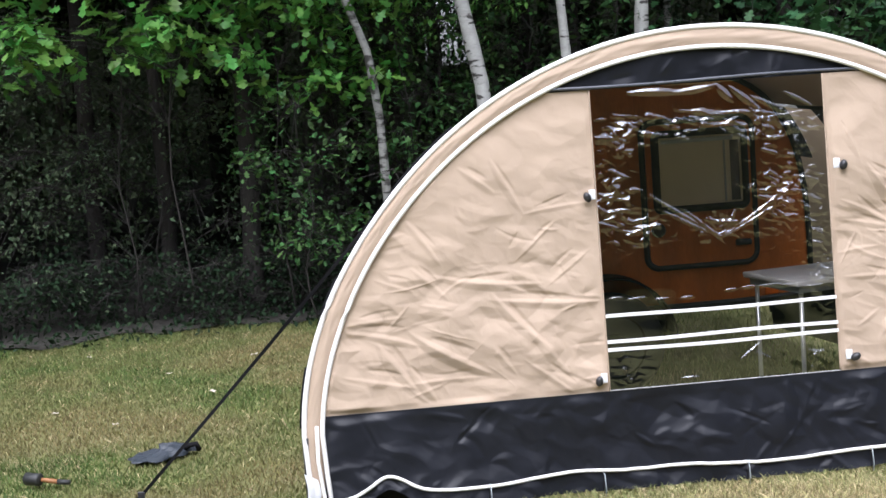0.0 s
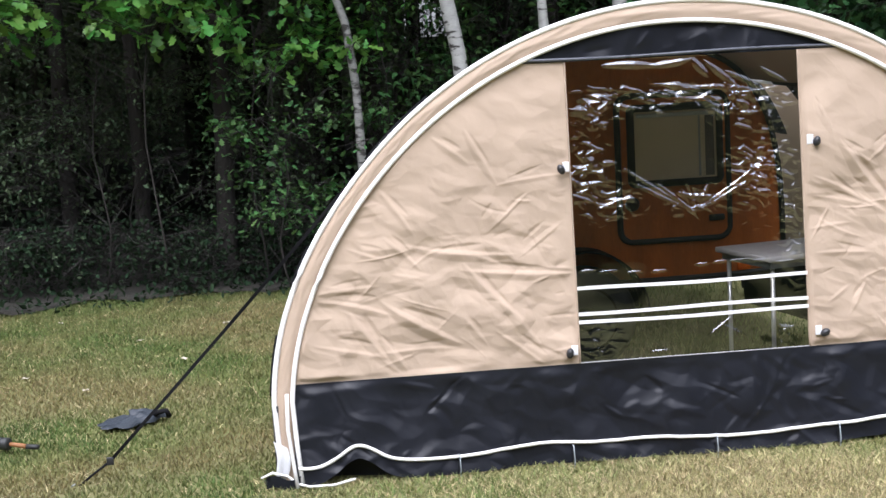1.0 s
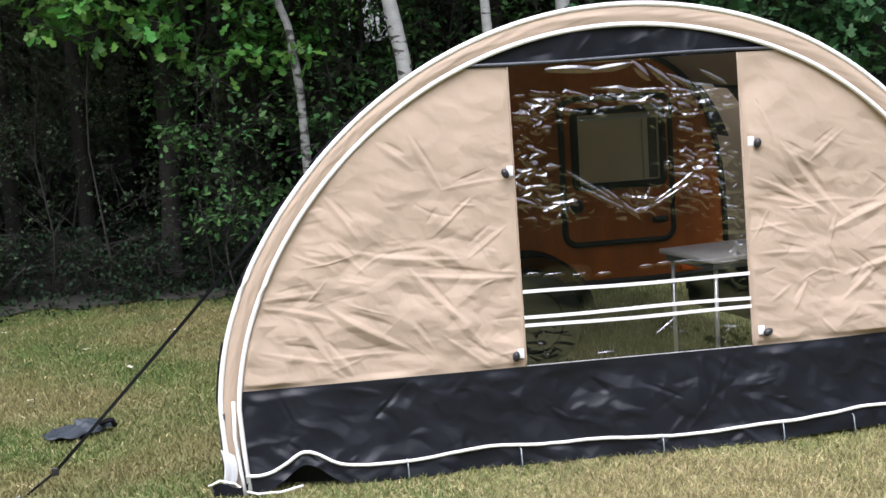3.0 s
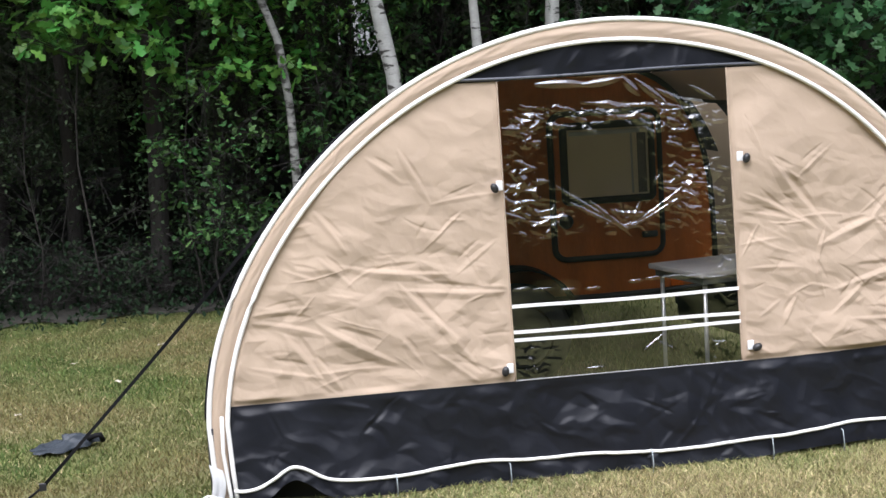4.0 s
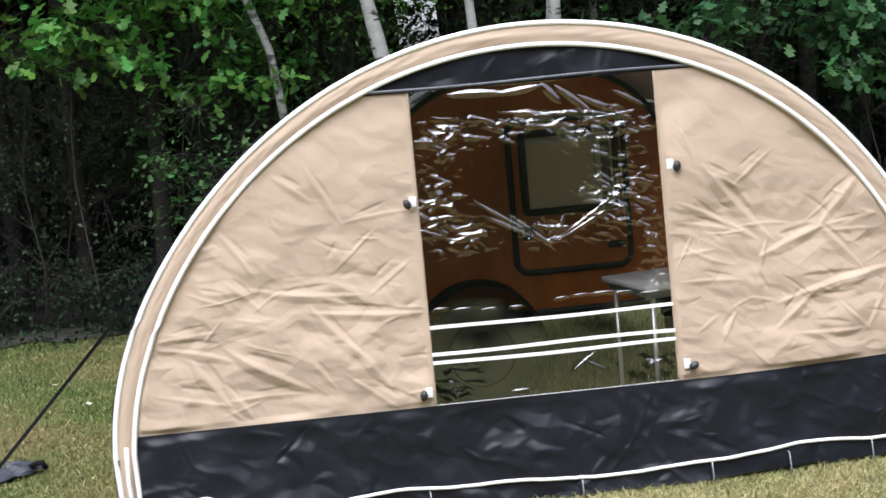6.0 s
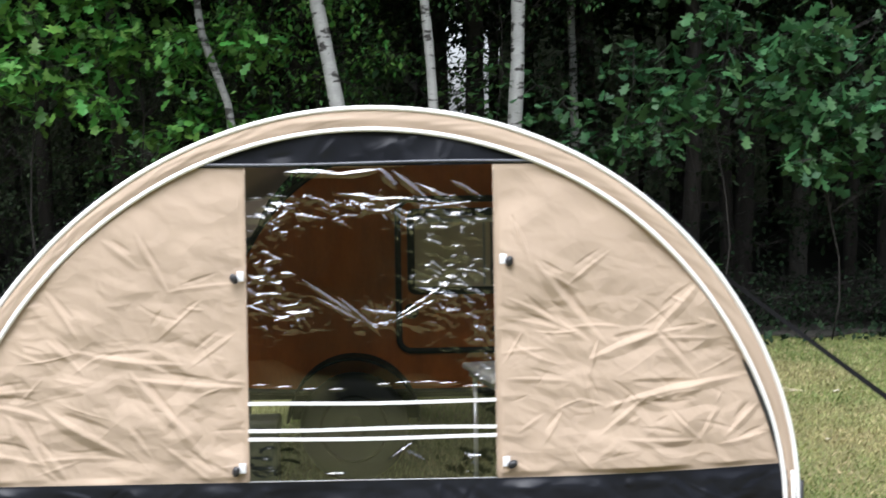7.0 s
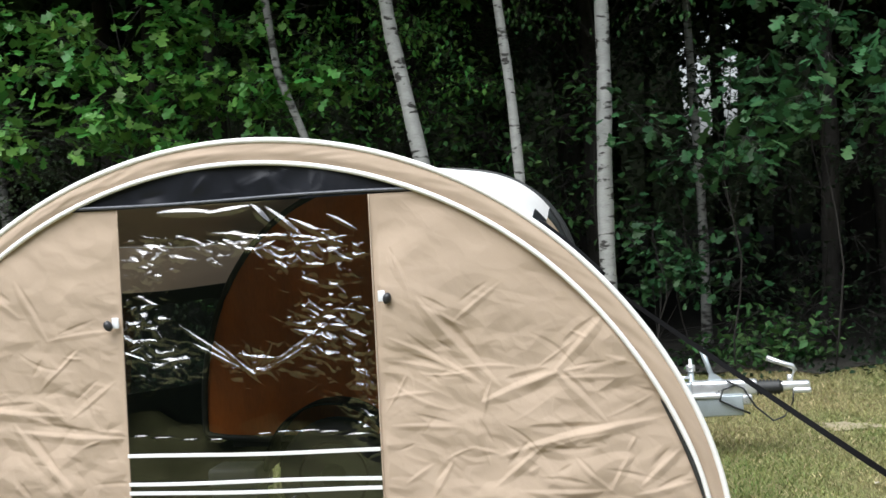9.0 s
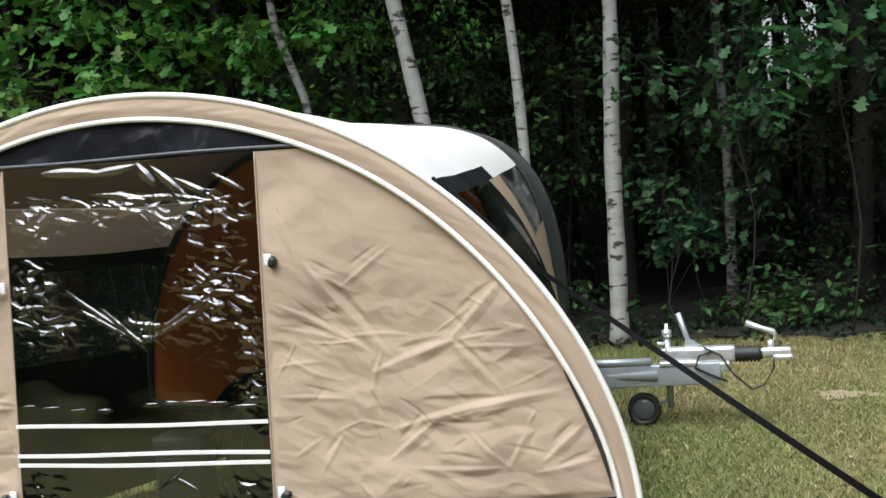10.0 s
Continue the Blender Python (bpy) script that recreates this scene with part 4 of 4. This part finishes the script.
bar("mallet_grip", [(-3.01, 0.955, 0.02), (-2.95, 0.94, 0.016)], [0.013, 0.012], RUBBER, mallet, "black grip")

bag = thing("tent_bag", "limp slate-blue nylon bag lying flat on the lawn", "bag")


def bag_point(u, v):
    a, r = 2 * math.pi * u, math.sin(math.pi * v / 2)
    k = 1 + 0.14 * math.sin(3 * a + 1) + 0.08 * math.sin(7 * a)
    return (-2.57 + 0.16 * r * k * math.cos(a), 1.36 + 0.11 * r * k * math.sin(a) + 0.04 * r * math.cos(a),
            0.005 + (0.032 + 0.028 * math.cos(a)) * math.cos(math.pi * v / 2) * (1 + 0.3 * noise.noise(Vector((u * 9, v * 7, 3)))) + 0.012 * noise.noise(Vector((u * 15, v * 9, 1))))


link_mesh("bag_body", *grid(bag_point, 48, 16), BAG, bag, "crumpled slate-blue nylon")
bar("draw_cord", [(-2.45, 1.37, 0.03), (-2.41, 1.35, 0.05), (-2.38, 1.34, 0.055), (-2.37, 1.36, 0.02)], 0.014, WEBBING, bag, "black gathered neck")

rngd = random.Random(17)
spots = [(-2.9, 2.2), (-2.4, 2.9), (-3.3, 2.6), (-2.2, 4.2), (-3.4, 4.6), (2.1, 0.2), (1.95, 1.1), (2.25, 0.6), (-2.75, 3.7), (2.5, 2.2), (2.9, 3.4)]
for px, py in spots:
    d = thing("fallen_leaf", "dry pale fallen leaf on the grass", "leaf", group="fallen leaves on the lawn")
    k = rngd.uniform(0.02, 0.035)
    a = rngd.uniform(0, 6.28)
    z = ground_z(px, py) + 0.012
    v = [(px + k * r * math.cos(a + t), py + k * r * math.sin(a + t) * 0.7, z + h) for r, t, h in
         ((1.2, 0, 0.012), (0.8, 1.0, 0.004), (0.7, 2.2, 0.01), (1.1, 3.14, 0.0), (0.7, 4.1, 0.012), (0.8, 5.2, 0.002))]
    v.append((px, py, z + 0.004))
    link_mesh("leaf_blade", v, [(i, (i + 1) % 6, 6) for i in range(6)], DEBRIS, d)

# ---- forest ----
KITE = ([(0, 0, 0), (0.30, 0.42, 0.06), (0, 1.0, -0.04), (-0.30, 0.42, 0.06)], [(0, 1, 2), (0, 2, 3)])
LOBED = ([(0, 0, 0), (0.16, 0.2, 0.03), (0.10, 0.32, 0.02), (0.36, 0.5, 0.05), (0.16, 0.58, 0.02), (0.30, 0.82, 0.02), (0.0, 1.0, -0.05),
          (-0.30, 0.82, 0.02), (-0.16, 0.58, 0.02), (-0.36, 0.5, 0.05), (-0.10, 0.32, 0.02), (-0.16, 0.2, 0.03)],
         [(0, 1, 2, 10), (0, 10, 11), (2, 3, 4), (2, 4, 8, 10), (8, 9, 10), (4, 5, 6), (4, 6, 8), (6, 7, 8)])


def leaf_mesh(name, centres, sizes, material, parent, rng, shape=KITE, droop=0.35, upright=0.5):
    """One object of many single leaves, each turned its own way round an outward, half-level pose."""
    n = len(centres)
    t, fs = shape
    t = np.array(t)
    yaw = rng.uniform(0, 2 * np.pi, n)
    tilt = rng.normal(droop, upright, n)
    roll = rng.normal(0, upright, n)
    fwd = np.stack([np.cos(yaw) * np.cos(tilt), np.sin(yaw) * np.cos(tilt), -np.sin(tilt)], 1)
    side = np.stack([-np.sin(yaw), np.cos(yaw), np.zeros(n)], 1)
    up = np.cross(side, fwd) * -1
    side, up = side * np.cos(roll)[:, None] + up * np.sin(roll)[:, None], up * np.cos(roll)[:, None] - side * np.sin(roll)[:, None]
    s = np.asarray(sizes)[:, None, None]
    v = centres[:, None, :] + s * (t[None, :, 0:1] * side[:, None, :] + t[None, :, 1:2] * fwd[:, None, :] + t[None, :, 2:3] * up[:, None, :])
    k = len(t)
    base = np.arange(n)[:, None] * k
    faces = []
    for f in fs:
        faces += (base + np.array(f)).tolist()
    return link_mesh(name, v.reshape(-1, 3).tolist(), faces, material, parent, smooth=False)


def spray_points(rng, centre, n, radius, flat=0.3):
    """Leaf places of one leafy twig: a flat, uneven fan."""
    r = radius * np.sqrt(rng.uniform(0, 1, n))
    a = rng.uniform(0, 2 * np.pi, n)
    return np.stack([centre[0] + r * np.cos(a), centre[1] + r * np.sin(a) * 0.8,
                     centre[2] + rng.normal(0, radius * flat, n) - 0.35 * r * r / radius], 1)


def bush(name, label, category, base, zone, sprays, leaves, size, material, seed, shape=KITE, radius=0.26, trunk=0.008, bark=TWIG, droop=0.35, top=None):
    """A sapling or shrub: a stem, limbs that reach each spray, and its leaves."""
    rng = np.random.default_rng(seed)
    (x0, x1), (y0, y1), (z0, z1) = zone
    ob = thing(name, label, category, group="saplings of the forest edge")
    gx, gy = base
    gz0 = ground_z(gx, gy) - 0.03
    zt = top or z1
    stem = [(gx + 0.05 * math.sin(i * 1.3 + seed), gy + 0.04 * math.cos(i * 1.7 + seed), gz0 + (zt - gz0) * i / 8) for i in range(9)]
    link_mesh("trunk", *tube(stem, [trunk * (1 - 0.085 * i) for i in range(9)], 7), bark, ob)
    pts, siz, tv, tf = [], [], [], []
    for i in range(sprays):
        c = np.array([rng.uniform(x0, x1), rng.uniform(y0, y1), rng.uniform(z0, z1)])
        n = max(4, int(leaves * rng.uniform(0.5, 1.5)))
        p = spray_points(rng, c, n, radius * rng.uniform(0.6, 1.4))
        pts.append(p)
        siz.append(size * rng.uniform(0.6, 1.3, n))
        k = min(8, max(1, int(8 * (c[2] - gz0 - 0.25) / max(zt - gz0, 0.1))))
        a, b = Vector(stem[k]), Vector(c)
        v, f = tube([a, a.lerp(b, 0.5) + Vector((0, 0, 0.08)), b], [trunk * 0.32, trunk * 0.2, 0.003], 4, False)
        tf += [tuple(q + len(tv) for q in face) for face in f]
        tv += v
        for q in p[::4]:
            v, f = tube([b, q], [0.003, 0.0015], 3, False)
            tf += [tuple(w + len(tv) for w in face) for face in f]
            tv += v
    tagged(link_mesh("branch", tv, tf, TWIG, ob), kind="stuff")
    leaf_mesh("crown", np.concatenate(pts), np.concatenate(siz), material, ob, rng, shape, droop)
    return ob


def tree(name, label, path, r0, bark, seed, limbs=6, crown=(3.6, 8.0), leaves=1500, leaf=0.2, crown_mat=LEAF_MID, group=""):
    """A tall trunk through the points of path, with knots, limbs and a crown."""
    rng = np.random.default_rng(seed)
    ob = thing(name, label, "tree", group=group)
    pts, rad = [], []
    n = 40
    px, py, pz = zip(*path)
    for i in range(n + 1):
        z = pz[0] + (pz[-1] - pz[0]) * (i / n)
        pts.append((float(np.interp(z, pz, px)) + 0.012 * math.sin(2.1 * z + seed), float(np.interp(z, pz, py)) + 0.012 * math.cos(1.7 * z + seed), z))
        rad.append(r0 * (1 - 0.6 * i / n) * (1 + 0.35 * math.exp(-max(0, z - pz[0]) * 9)) * (1 + 0.05 * math.sin(9 * z + seed)))
    link_mesh("trunk", *tube(pts, rad, 14), bark, ob)
    tv, tf, lp = [], [], []
    for i in range(limbs):
        k = rng.integers(int(n * 0.45), n)
        a = Vector(pts[k])
        an, ln = rng.uniform(0, 2 * np.pi), rng.uniform(0.8, 1.8)
        b = a + Vector((math.cos(an) * ln, math.sin(an) * ln, rng.uniform(0.2, 0.9)))
        v, f = tube([a, a.lerp(b, 0.5) + Vector((0, 0, 0.12)), b], [rad[k] * 0.5, rad[k] * 0.3, 0.006], 5, False)
        tf += [tuple(q + len(tv) for q in face) for face in f]
        tv += v
        lp.append(np.array(b))
    tagged(link_mesh("branch", tv, tf, bark, ob), kind="stuff")
    tops = [spray_points(rng, p, leaves // (limbs * 2), 0.8) for p in lp]
    cx, cy = pts[-1][0], pts[-1][1]
    m = leaves // 2
    extra = np.stack([rng.normal(cx, 1.1, m), rng.normal(cy, 1.1, m), rng.uniform(*crown, m)], 1)
    c = np.concatenate(tops + [extra])
    c = c[c[:, 2] > crown[0] - 0.8]
    leaf_mesh("crown", c, leaf * rng.uniform(0.6, 1.3, len(c)), crown_mat, ob, rng)
    return ob


def gz_(x, y):
    return ground_z(x, y) - 0.04


WB = "white-barked birch with dark cracks at the forest edge"
tree("birch_tree", WB, [(0.93, 5.62, gz_(0.93, 5.62)), (1.03, 5.55, 2.3), (1.02, 5.55, 7)], 0.068, BIRCH, 1, group="birches")
tree("birch_tree", WB, [(-0.22, 5.35, gz_(-0.2, 5.35)), (-0.31, 5.35, 1.75), (-0.41, 5.35, 2.25), (-0.52, 5.36, 2.8), (-0.95, 5.4, 7)], 0.07, BIRCH, 2, group="birches")
tree("birch_tree", WB, [(0.42, 5.4, gz_(0.4, 5.4)), (0.38, 5.4, 1.6), (0.33, 5.4, 2.45), (0.0, 5.5, 7)], 0.046, BIRCH, 3, group="birches")
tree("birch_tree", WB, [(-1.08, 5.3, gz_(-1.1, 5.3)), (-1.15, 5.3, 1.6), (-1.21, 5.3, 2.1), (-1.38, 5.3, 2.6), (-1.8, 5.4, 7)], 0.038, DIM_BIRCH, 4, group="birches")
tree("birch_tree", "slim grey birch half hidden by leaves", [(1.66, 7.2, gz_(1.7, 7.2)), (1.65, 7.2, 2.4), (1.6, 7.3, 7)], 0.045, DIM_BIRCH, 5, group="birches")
tree("birch_tree", "birch deep in shade behind the edge, its bark darkened", [(-4.7, 7.6, gz_(-4.7, 7.6)), (-4.9, 7.6, 2.2), (-5.1, 7.6, 7)], 0.065, DIM_BIRCH, 6, group="birches")
DK = "tall dark-barked forest tree in deep shade"
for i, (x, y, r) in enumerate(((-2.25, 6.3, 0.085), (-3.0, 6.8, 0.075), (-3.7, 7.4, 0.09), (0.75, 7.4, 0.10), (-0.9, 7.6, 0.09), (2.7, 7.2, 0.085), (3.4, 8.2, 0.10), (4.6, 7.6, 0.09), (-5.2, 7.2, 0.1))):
    tree("forest_tree", DK, [(x, y, gz_(x, y)), (x + 0.03, y, 2), (x - 0.05, y, 8)], r, BARK, 30 + i, limbs=7, crown=(3.4, 8.5), leaves=2600, leaf=0.22, crown_mat=LEAF_SHADED, group="dark forest trees")
rngf = random.Random(77)
proto = {}
for k in range(3):
    proto[k] = tree("forest_tree", DK, [(0, 0, -0.1), (0.05, 0, 3), (-0.1, 0.05, 9)], (0.07, 0.10, 0.13)[k], (BARK, GREY_BARK, BARK)[k], 60 + k, limbs=9, crown=(3.6, 9.5), leaves=2600, leaf=0.26, crown_mat=LEAF_SHADED, group="dark forest trees")
    proto[k].location = (-6.5 + 5 * k, 9.5 + k, 0)
for i in range(95):
    y = 8.2 + 19 * rngf.random() ** 1.3
    x = rngf.uniform(-0.62 * (y + 6) - 0.5, 0.62 * (y + 6) + 1)
    o = copy_thing(proto[i % 3], pose(x, y, ground_z(x, y), rngf.uniform(-2, 2), rngf.uniform(-2, 2), rngf.uniform(0, 360)))

# saplings and shrubs along the edge
MAPLE = "broad-leaved sapling with fresh green leaves"
HAZEL = "leafy shrub at the forest edge"
OAK = "young oak with dark lobed leaves"
DIM = "shaded undergrowth shrub below the forest trees"
bush("maple_sapling", MAPLE, "sapling", (-2.75, 5.6), ((-3.9, -2.1), (5.0, 5.9), (2.15, 3.3)), 46, 26, 0.131, LEAF_BRIGHT, 101, LOBED, 0.24, 0.009)
bush("maple_sapling", MAPLE, "sapling", (-1.95, 5.7), ((-2.2, -0.9), (5.2, 6.1), (1.85, 3.2)), 36, 26, 0.112, LEAF_BRIGHT, 102, LOBED, 0.26, 0.009)
bush("hazel_shrub", HAZEL, "shrub", (-1.75, 5.4), ((-2.2, -0.9), (5.0, 5.8), (0.55, 1.8)), 26, 34, 0.06, LEAF_MID, 103, LOBED, 0.26)
bush("hazel_shrub", HAZEL, "shrub", (-0.9, 5.9), ((-1.5, -0.1), (5.6, 6.6), (1.2, 3.3)), 34, 32, 0.075, LEAF_MID, 104, KITE, 0.28)
bush("hazel_shrub", HAZEL, "shrub", (0.2, 6.3), ((-0.5, 0.9), (5.9, 6.9), (1.3, 2.5)), 40, 34, 0.075, LEAF_MID, 105, KITE, 0.28)
bush("hazel_shrub", HAZEL, "shrub", (-3.2, 5.9), ((-4.0, -2.4), (6.0, 7.0), (0.6, 2.3)), 40, 60, 0.045, LEAF_DEEP, 106, KITE, 0.28)
bush("hazel_shrub", HAZEL, "shrub", (-4.3, 5.8), ((-5.3, -3.4), (5.8, 6.8), (0.3, 2.6)), 56, 60, 0.048, LEAF_DEEP, 107, KITE, 0.3)
bush("undergrowth_shrub", DIM, "shrub", (-3.0, 6.3), ((-4.2, -2.0), (6.5, 7.8), (0.15, 1.6)), 36, 60, 0.051, LEAF_SHADED, 108, KITE, 0.32)
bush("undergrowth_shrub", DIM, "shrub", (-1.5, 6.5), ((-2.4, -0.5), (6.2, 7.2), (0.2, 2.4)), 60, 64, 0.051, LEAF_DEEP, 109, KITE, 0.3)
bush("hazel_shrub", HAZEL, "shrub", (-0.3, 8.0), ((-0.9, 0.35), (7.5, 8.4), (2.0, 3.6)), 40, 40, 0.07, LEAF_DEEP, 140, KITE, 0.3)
bush("undergrowth_shrub", DIM, "shrub", (0.4, 7.0), ((-0.6, 1.6), (6.6, 7.6), (0.3, 3.3)), 36, 60, 0.054, LEAF_SHADED, 110, KITE, 0.32)
bush("oak_sapling", OAK, "sapling", (1.9, 5.6), ((1.15, 2.4), (5.1, 6.0), (1.6, 2.5)), 11, 26, 0.10, LEAF_OAK, 111, LOBED, 0.25, 0.008)
bush("oak_sapling", OAK, "sapling", (2.6, 5.4), ((1.9, 3.2), (4.9, 5.8), (1.8, 3.3)), 19, 26, 0.14, LEAF_OAK, 112, LOBED, 0.27, 0.008)
bush("oak_sapling", OAK, "sapling", (3.5, 5.5), ((3.1, 4.5), (4.9, 5.9), (1.4, 2.9)), 38, 26, 0.14, LEAF_OAK, 113, LOBED, 0.27, 0.008)
bush("oak_sapling", OAK, "sapling", (1.5, 6.1), ((1.1, 2.2), (5.8, 6.5), (0.9, 1.7)), 8, 24, 0.085, LEAF_OAK, 114, LOBED, 0.24)
bush("hazel_shrub", HAZEL, "shrub", (1.35, 5.7), ((1.1, 1.7), (5.4, 6.0), (0.75, 1.35)), 10, 24, 0.075, LEAF_OAK, 115, LOBED, 0.22)
bush("hazel_shrub", HAZEL, "shrub", (2.25, 5.8), ((1.95, 2.6), (5.6, 6.1), (0.2, 0.6)), 22, 26, 0.08, LEAF_MID, 116, KITE, 0.2)
bush("undergrowth_shrub", DIM, "shrub", (2.6, 6.6), ((1.5, 4.0), (6.3, 7.4), (0.2, 2.8)), 40, 64, 0.054, LEAF_SHADED, 117, KITE, 0.32)
bush("undergrowth_shrub", DIM, "shrub", (4.4, 6.4), ((3.4, 5.6), (6.1, 7.4), (0.8, 3.3)), 60, 64, 0.060, LEAF_SHADED, 118, LOBED, 0.32)
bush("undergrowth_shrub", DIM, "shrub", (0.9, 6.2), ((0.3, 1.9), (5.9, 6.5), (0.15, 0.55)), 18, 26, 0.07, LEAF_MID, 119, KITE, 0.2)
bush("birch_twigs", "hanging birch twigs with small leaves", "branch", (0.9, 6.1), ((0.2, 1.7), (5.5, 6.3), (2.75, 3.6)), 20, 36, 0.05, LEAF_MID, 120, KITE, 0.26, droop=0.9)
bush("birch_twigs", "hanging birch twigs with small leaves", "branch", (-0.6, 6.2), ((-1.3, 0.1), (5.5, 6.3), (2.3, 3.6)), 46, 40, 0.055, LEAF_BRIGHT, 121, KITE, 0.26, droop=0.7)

# dark-leaved low shrubs added to darken the lit strip of floor
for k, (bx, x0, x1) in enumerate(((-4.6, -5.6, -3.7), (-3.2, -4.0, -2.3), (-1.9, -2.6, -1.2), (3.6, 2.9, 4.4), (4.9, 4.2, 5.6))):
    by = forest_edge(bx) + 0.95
    bush("undergrowth_shrub", DIM, "shrub", (bx, by), ((x0, x1), (by - 0.4, by + 0.5), (0.08, 0.62)), 44, 60, 0.045, LEAF_SHADED, 130 + k, KITE, 0.24, 0.006)


# deep foliage, unseen shading canopy, forest floor and the far wood all round
def deep_leaves():
    rng = np.random.default_rng(9)
    n = 70000
    y = 7.5 + 14 * rng.uniform(0, 1, n) ** 1.2
    x = rng.uniform(-1, 1, n) * (0.62 * (y + 6))
    z = rng.uniform(0.1, 1, n) ** 0.8 * (2.6 + 0.28 * (y - 6))
    keep = (np.sin(x * 1.3 + 0.7 * y) + np.sin(z * 2.1 - x) + rng.normal(0, 0.6, n)) > -0.2
    c = np.stack([x, y, z], 1)[keep]
    ob = leaf_mesh("woodland_foliage", c, rng.uniform(0.06, 0.13, len(c)), LEAF_DEEP, None, rng)
    tagged(ob, "dim leaves deep inside the wood", "foliage", kind="stuff")
    # unseen leaf layer added overhead to keep the wood dark
    n = 21000
    c = np.stack([rng.uniform(-18, 18, n), rng.uniform(5.6, 30, n), rng.uniform(4.5, 9.5, n)], 1)
    ob = leaf_mesh("shade_canopy", c, rng.uniform(0.35, 0.7, n), LEAF_SHADED, None, rng)
    tagged(ob, "unseen leaf canopy added to darken the wood", "foliage", kind="stuff")
    # second unseen layer, added lower to shade the forest edge
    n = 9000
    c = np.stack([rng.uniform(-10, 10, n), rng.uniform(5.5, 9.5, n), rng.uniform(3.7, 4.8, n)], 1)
    ob = leaf_mesh("shade_canopy", c, rng.uniform(0.25, 0.5, n), LEAF_SHADED, None, rng)
    tagged(ob, "unseen low boughs added to shade the forest edge", "foliage", kind="stuff")


deep_leaves()


def far_wood():
    v, f = [], []
    n = 480
    for i in range(n + 1):
        a = 2 * math.pi * i / n
        # unseen half behind the camera, set nearer to darken the window's reflections
        back = math.sin(a) < 0.25
        r = 17 if back else 30
        h = (8.5 + 1.6 * noise.noise(Vector((i * 0.12, 2, 1))) + 1.2 * noise.noise(Vector((i * 0.43, 5, 1)))) if back else 9.5 + 1.5 * noise.noise(Vector((i * 0.3, 3, 1)))
        if 0.8 < r * math.cos(a) < 2.5 and not back:
            h = 2.4
        v += [(r * math.cos(a), r * math.sin(a), -0.5), (r * math.cos(a), r * math.sin(a), h)]
    for i in range(n):
        f.append((2 * i, 2 * i + 2, 2 * i + 3, 2 * i + 1))
    tagged(link_mesh("backdrop", v, f, FAR, None), "dark far wood, with an unseen half added behind the camera", "forest", kind="structure")


far_wood()


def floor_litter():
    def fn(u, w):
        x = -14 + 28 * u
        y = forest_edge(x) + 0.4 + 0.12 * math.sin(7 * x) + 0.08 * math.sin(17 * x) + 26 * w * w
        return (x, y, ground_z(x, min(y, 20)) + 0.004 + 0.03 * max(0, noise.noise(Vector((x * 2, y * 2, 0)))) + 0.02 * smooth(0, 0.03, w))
    tagged(link_mesh("forest_floor", *grid(fn, 160, 60), SHADED_LITTER), "brown leaf litter under the trees, colour darkened for shade", "ground", kind="structure")
    rng = np.random.default_rng(5)
    n = 2600
    x = rng.uniform(-6, 6, n)
    y = np.array([forest_edge(a) for a in x]) + np.abs(rng.normal(0.35, 0.55, n)) + 0.05 * np.sin(6 * x)
    z = np.array([ground_z(a, b) for a, b in zip(x, y)]) + rng.uniform(0.0, 0.13, n) * (0.4 + 0.6 * np.abs(np.sin(2.3 * x + 0.5)))
    ob = leaf_mesh("edge_weeds", np.stack([x, y, z], 1), rng.uniform(0.03, 0.08, n), LEAF_SHADED, None, rng, KITE, -0.5)
    tagged(ob, "low weeds along the forest edge", "plants", kind="stuff")


floor_litter()

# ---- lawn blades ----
blades("lawn_grass", 130000, (-5.2, -1.55), (-0.9, 5.6), 0.024, 0.0030, GRASS_DIM, "short green lawn grass", 1, lean=1.3)
blades("lawn_grass", 40000, (-1.9, 2.3), (-1.1, 0.05), 0.030, 0.0024, GRASS, "short green lawn grass", 2, lean=1.2)
blades("lawn_grass", 130000, (1.4, 5.2), (-0.6, 6.0), 0.024, 0.0030, GRASS, "short green lawn grass", 3, lean=1.3)
blades("lawn_grass", 26000, (-1.6, 1.6), (0.35, 5.8), 0.04, 0.003, GRASS, "short green lawn grass", 4, lean=1.0)
blades("dry_grass", 34000, (-1.9, 2.6), (-1.1, 0.1), 0.045, 0.0018, STRAW, "dry straw-coloured grass", 5, lean=1.8, flat=0.55)
blades("dry_grass", 24000, (1.5, 5.0), (-0.5, 5.8), 0.045, 0.0022, STRAW, "dry straw-coloured grass", 6, lean=1.8, flat=0.55)
blades("dry_grass", 7000, (-5.0, -1.6), (-0.8, 5.2), 0.045, 0.0022, STRAW, "dry straw-coloured grass", 7, lean=1.8, flat=0.55)


# ---- bare sandy patch in the lawn ----
SAND = mat("bare_sand", (0.30, 0.26, 0.17), 0.95, var=0.25, scale=9, fine=80, bump=0.4, spec=0.1)


def patch_point(u, v):
    a = 2 * math.pi * u
    k = 1 + 0.25 * math.sin(3 * a + 1) + 0.15 * math.sin(7 * a + 2)
    x, y = 2.48 + 0.19 * v * k * math.cos(a), 3.48 + 0.12 * v * k * math.sin(a)
    return (x, y, ground_z(x, y) + 0.012 * (1 - v * v) + 0.006 * noise.noise(Vector((x * 9, y * 9, 0))) - 0.006)


tagged(link_mesh("bare_patch", *grid(patch_point, 36, 8), SAND), "bare sandy patch worn into the lawn", "ground", kind="structure")
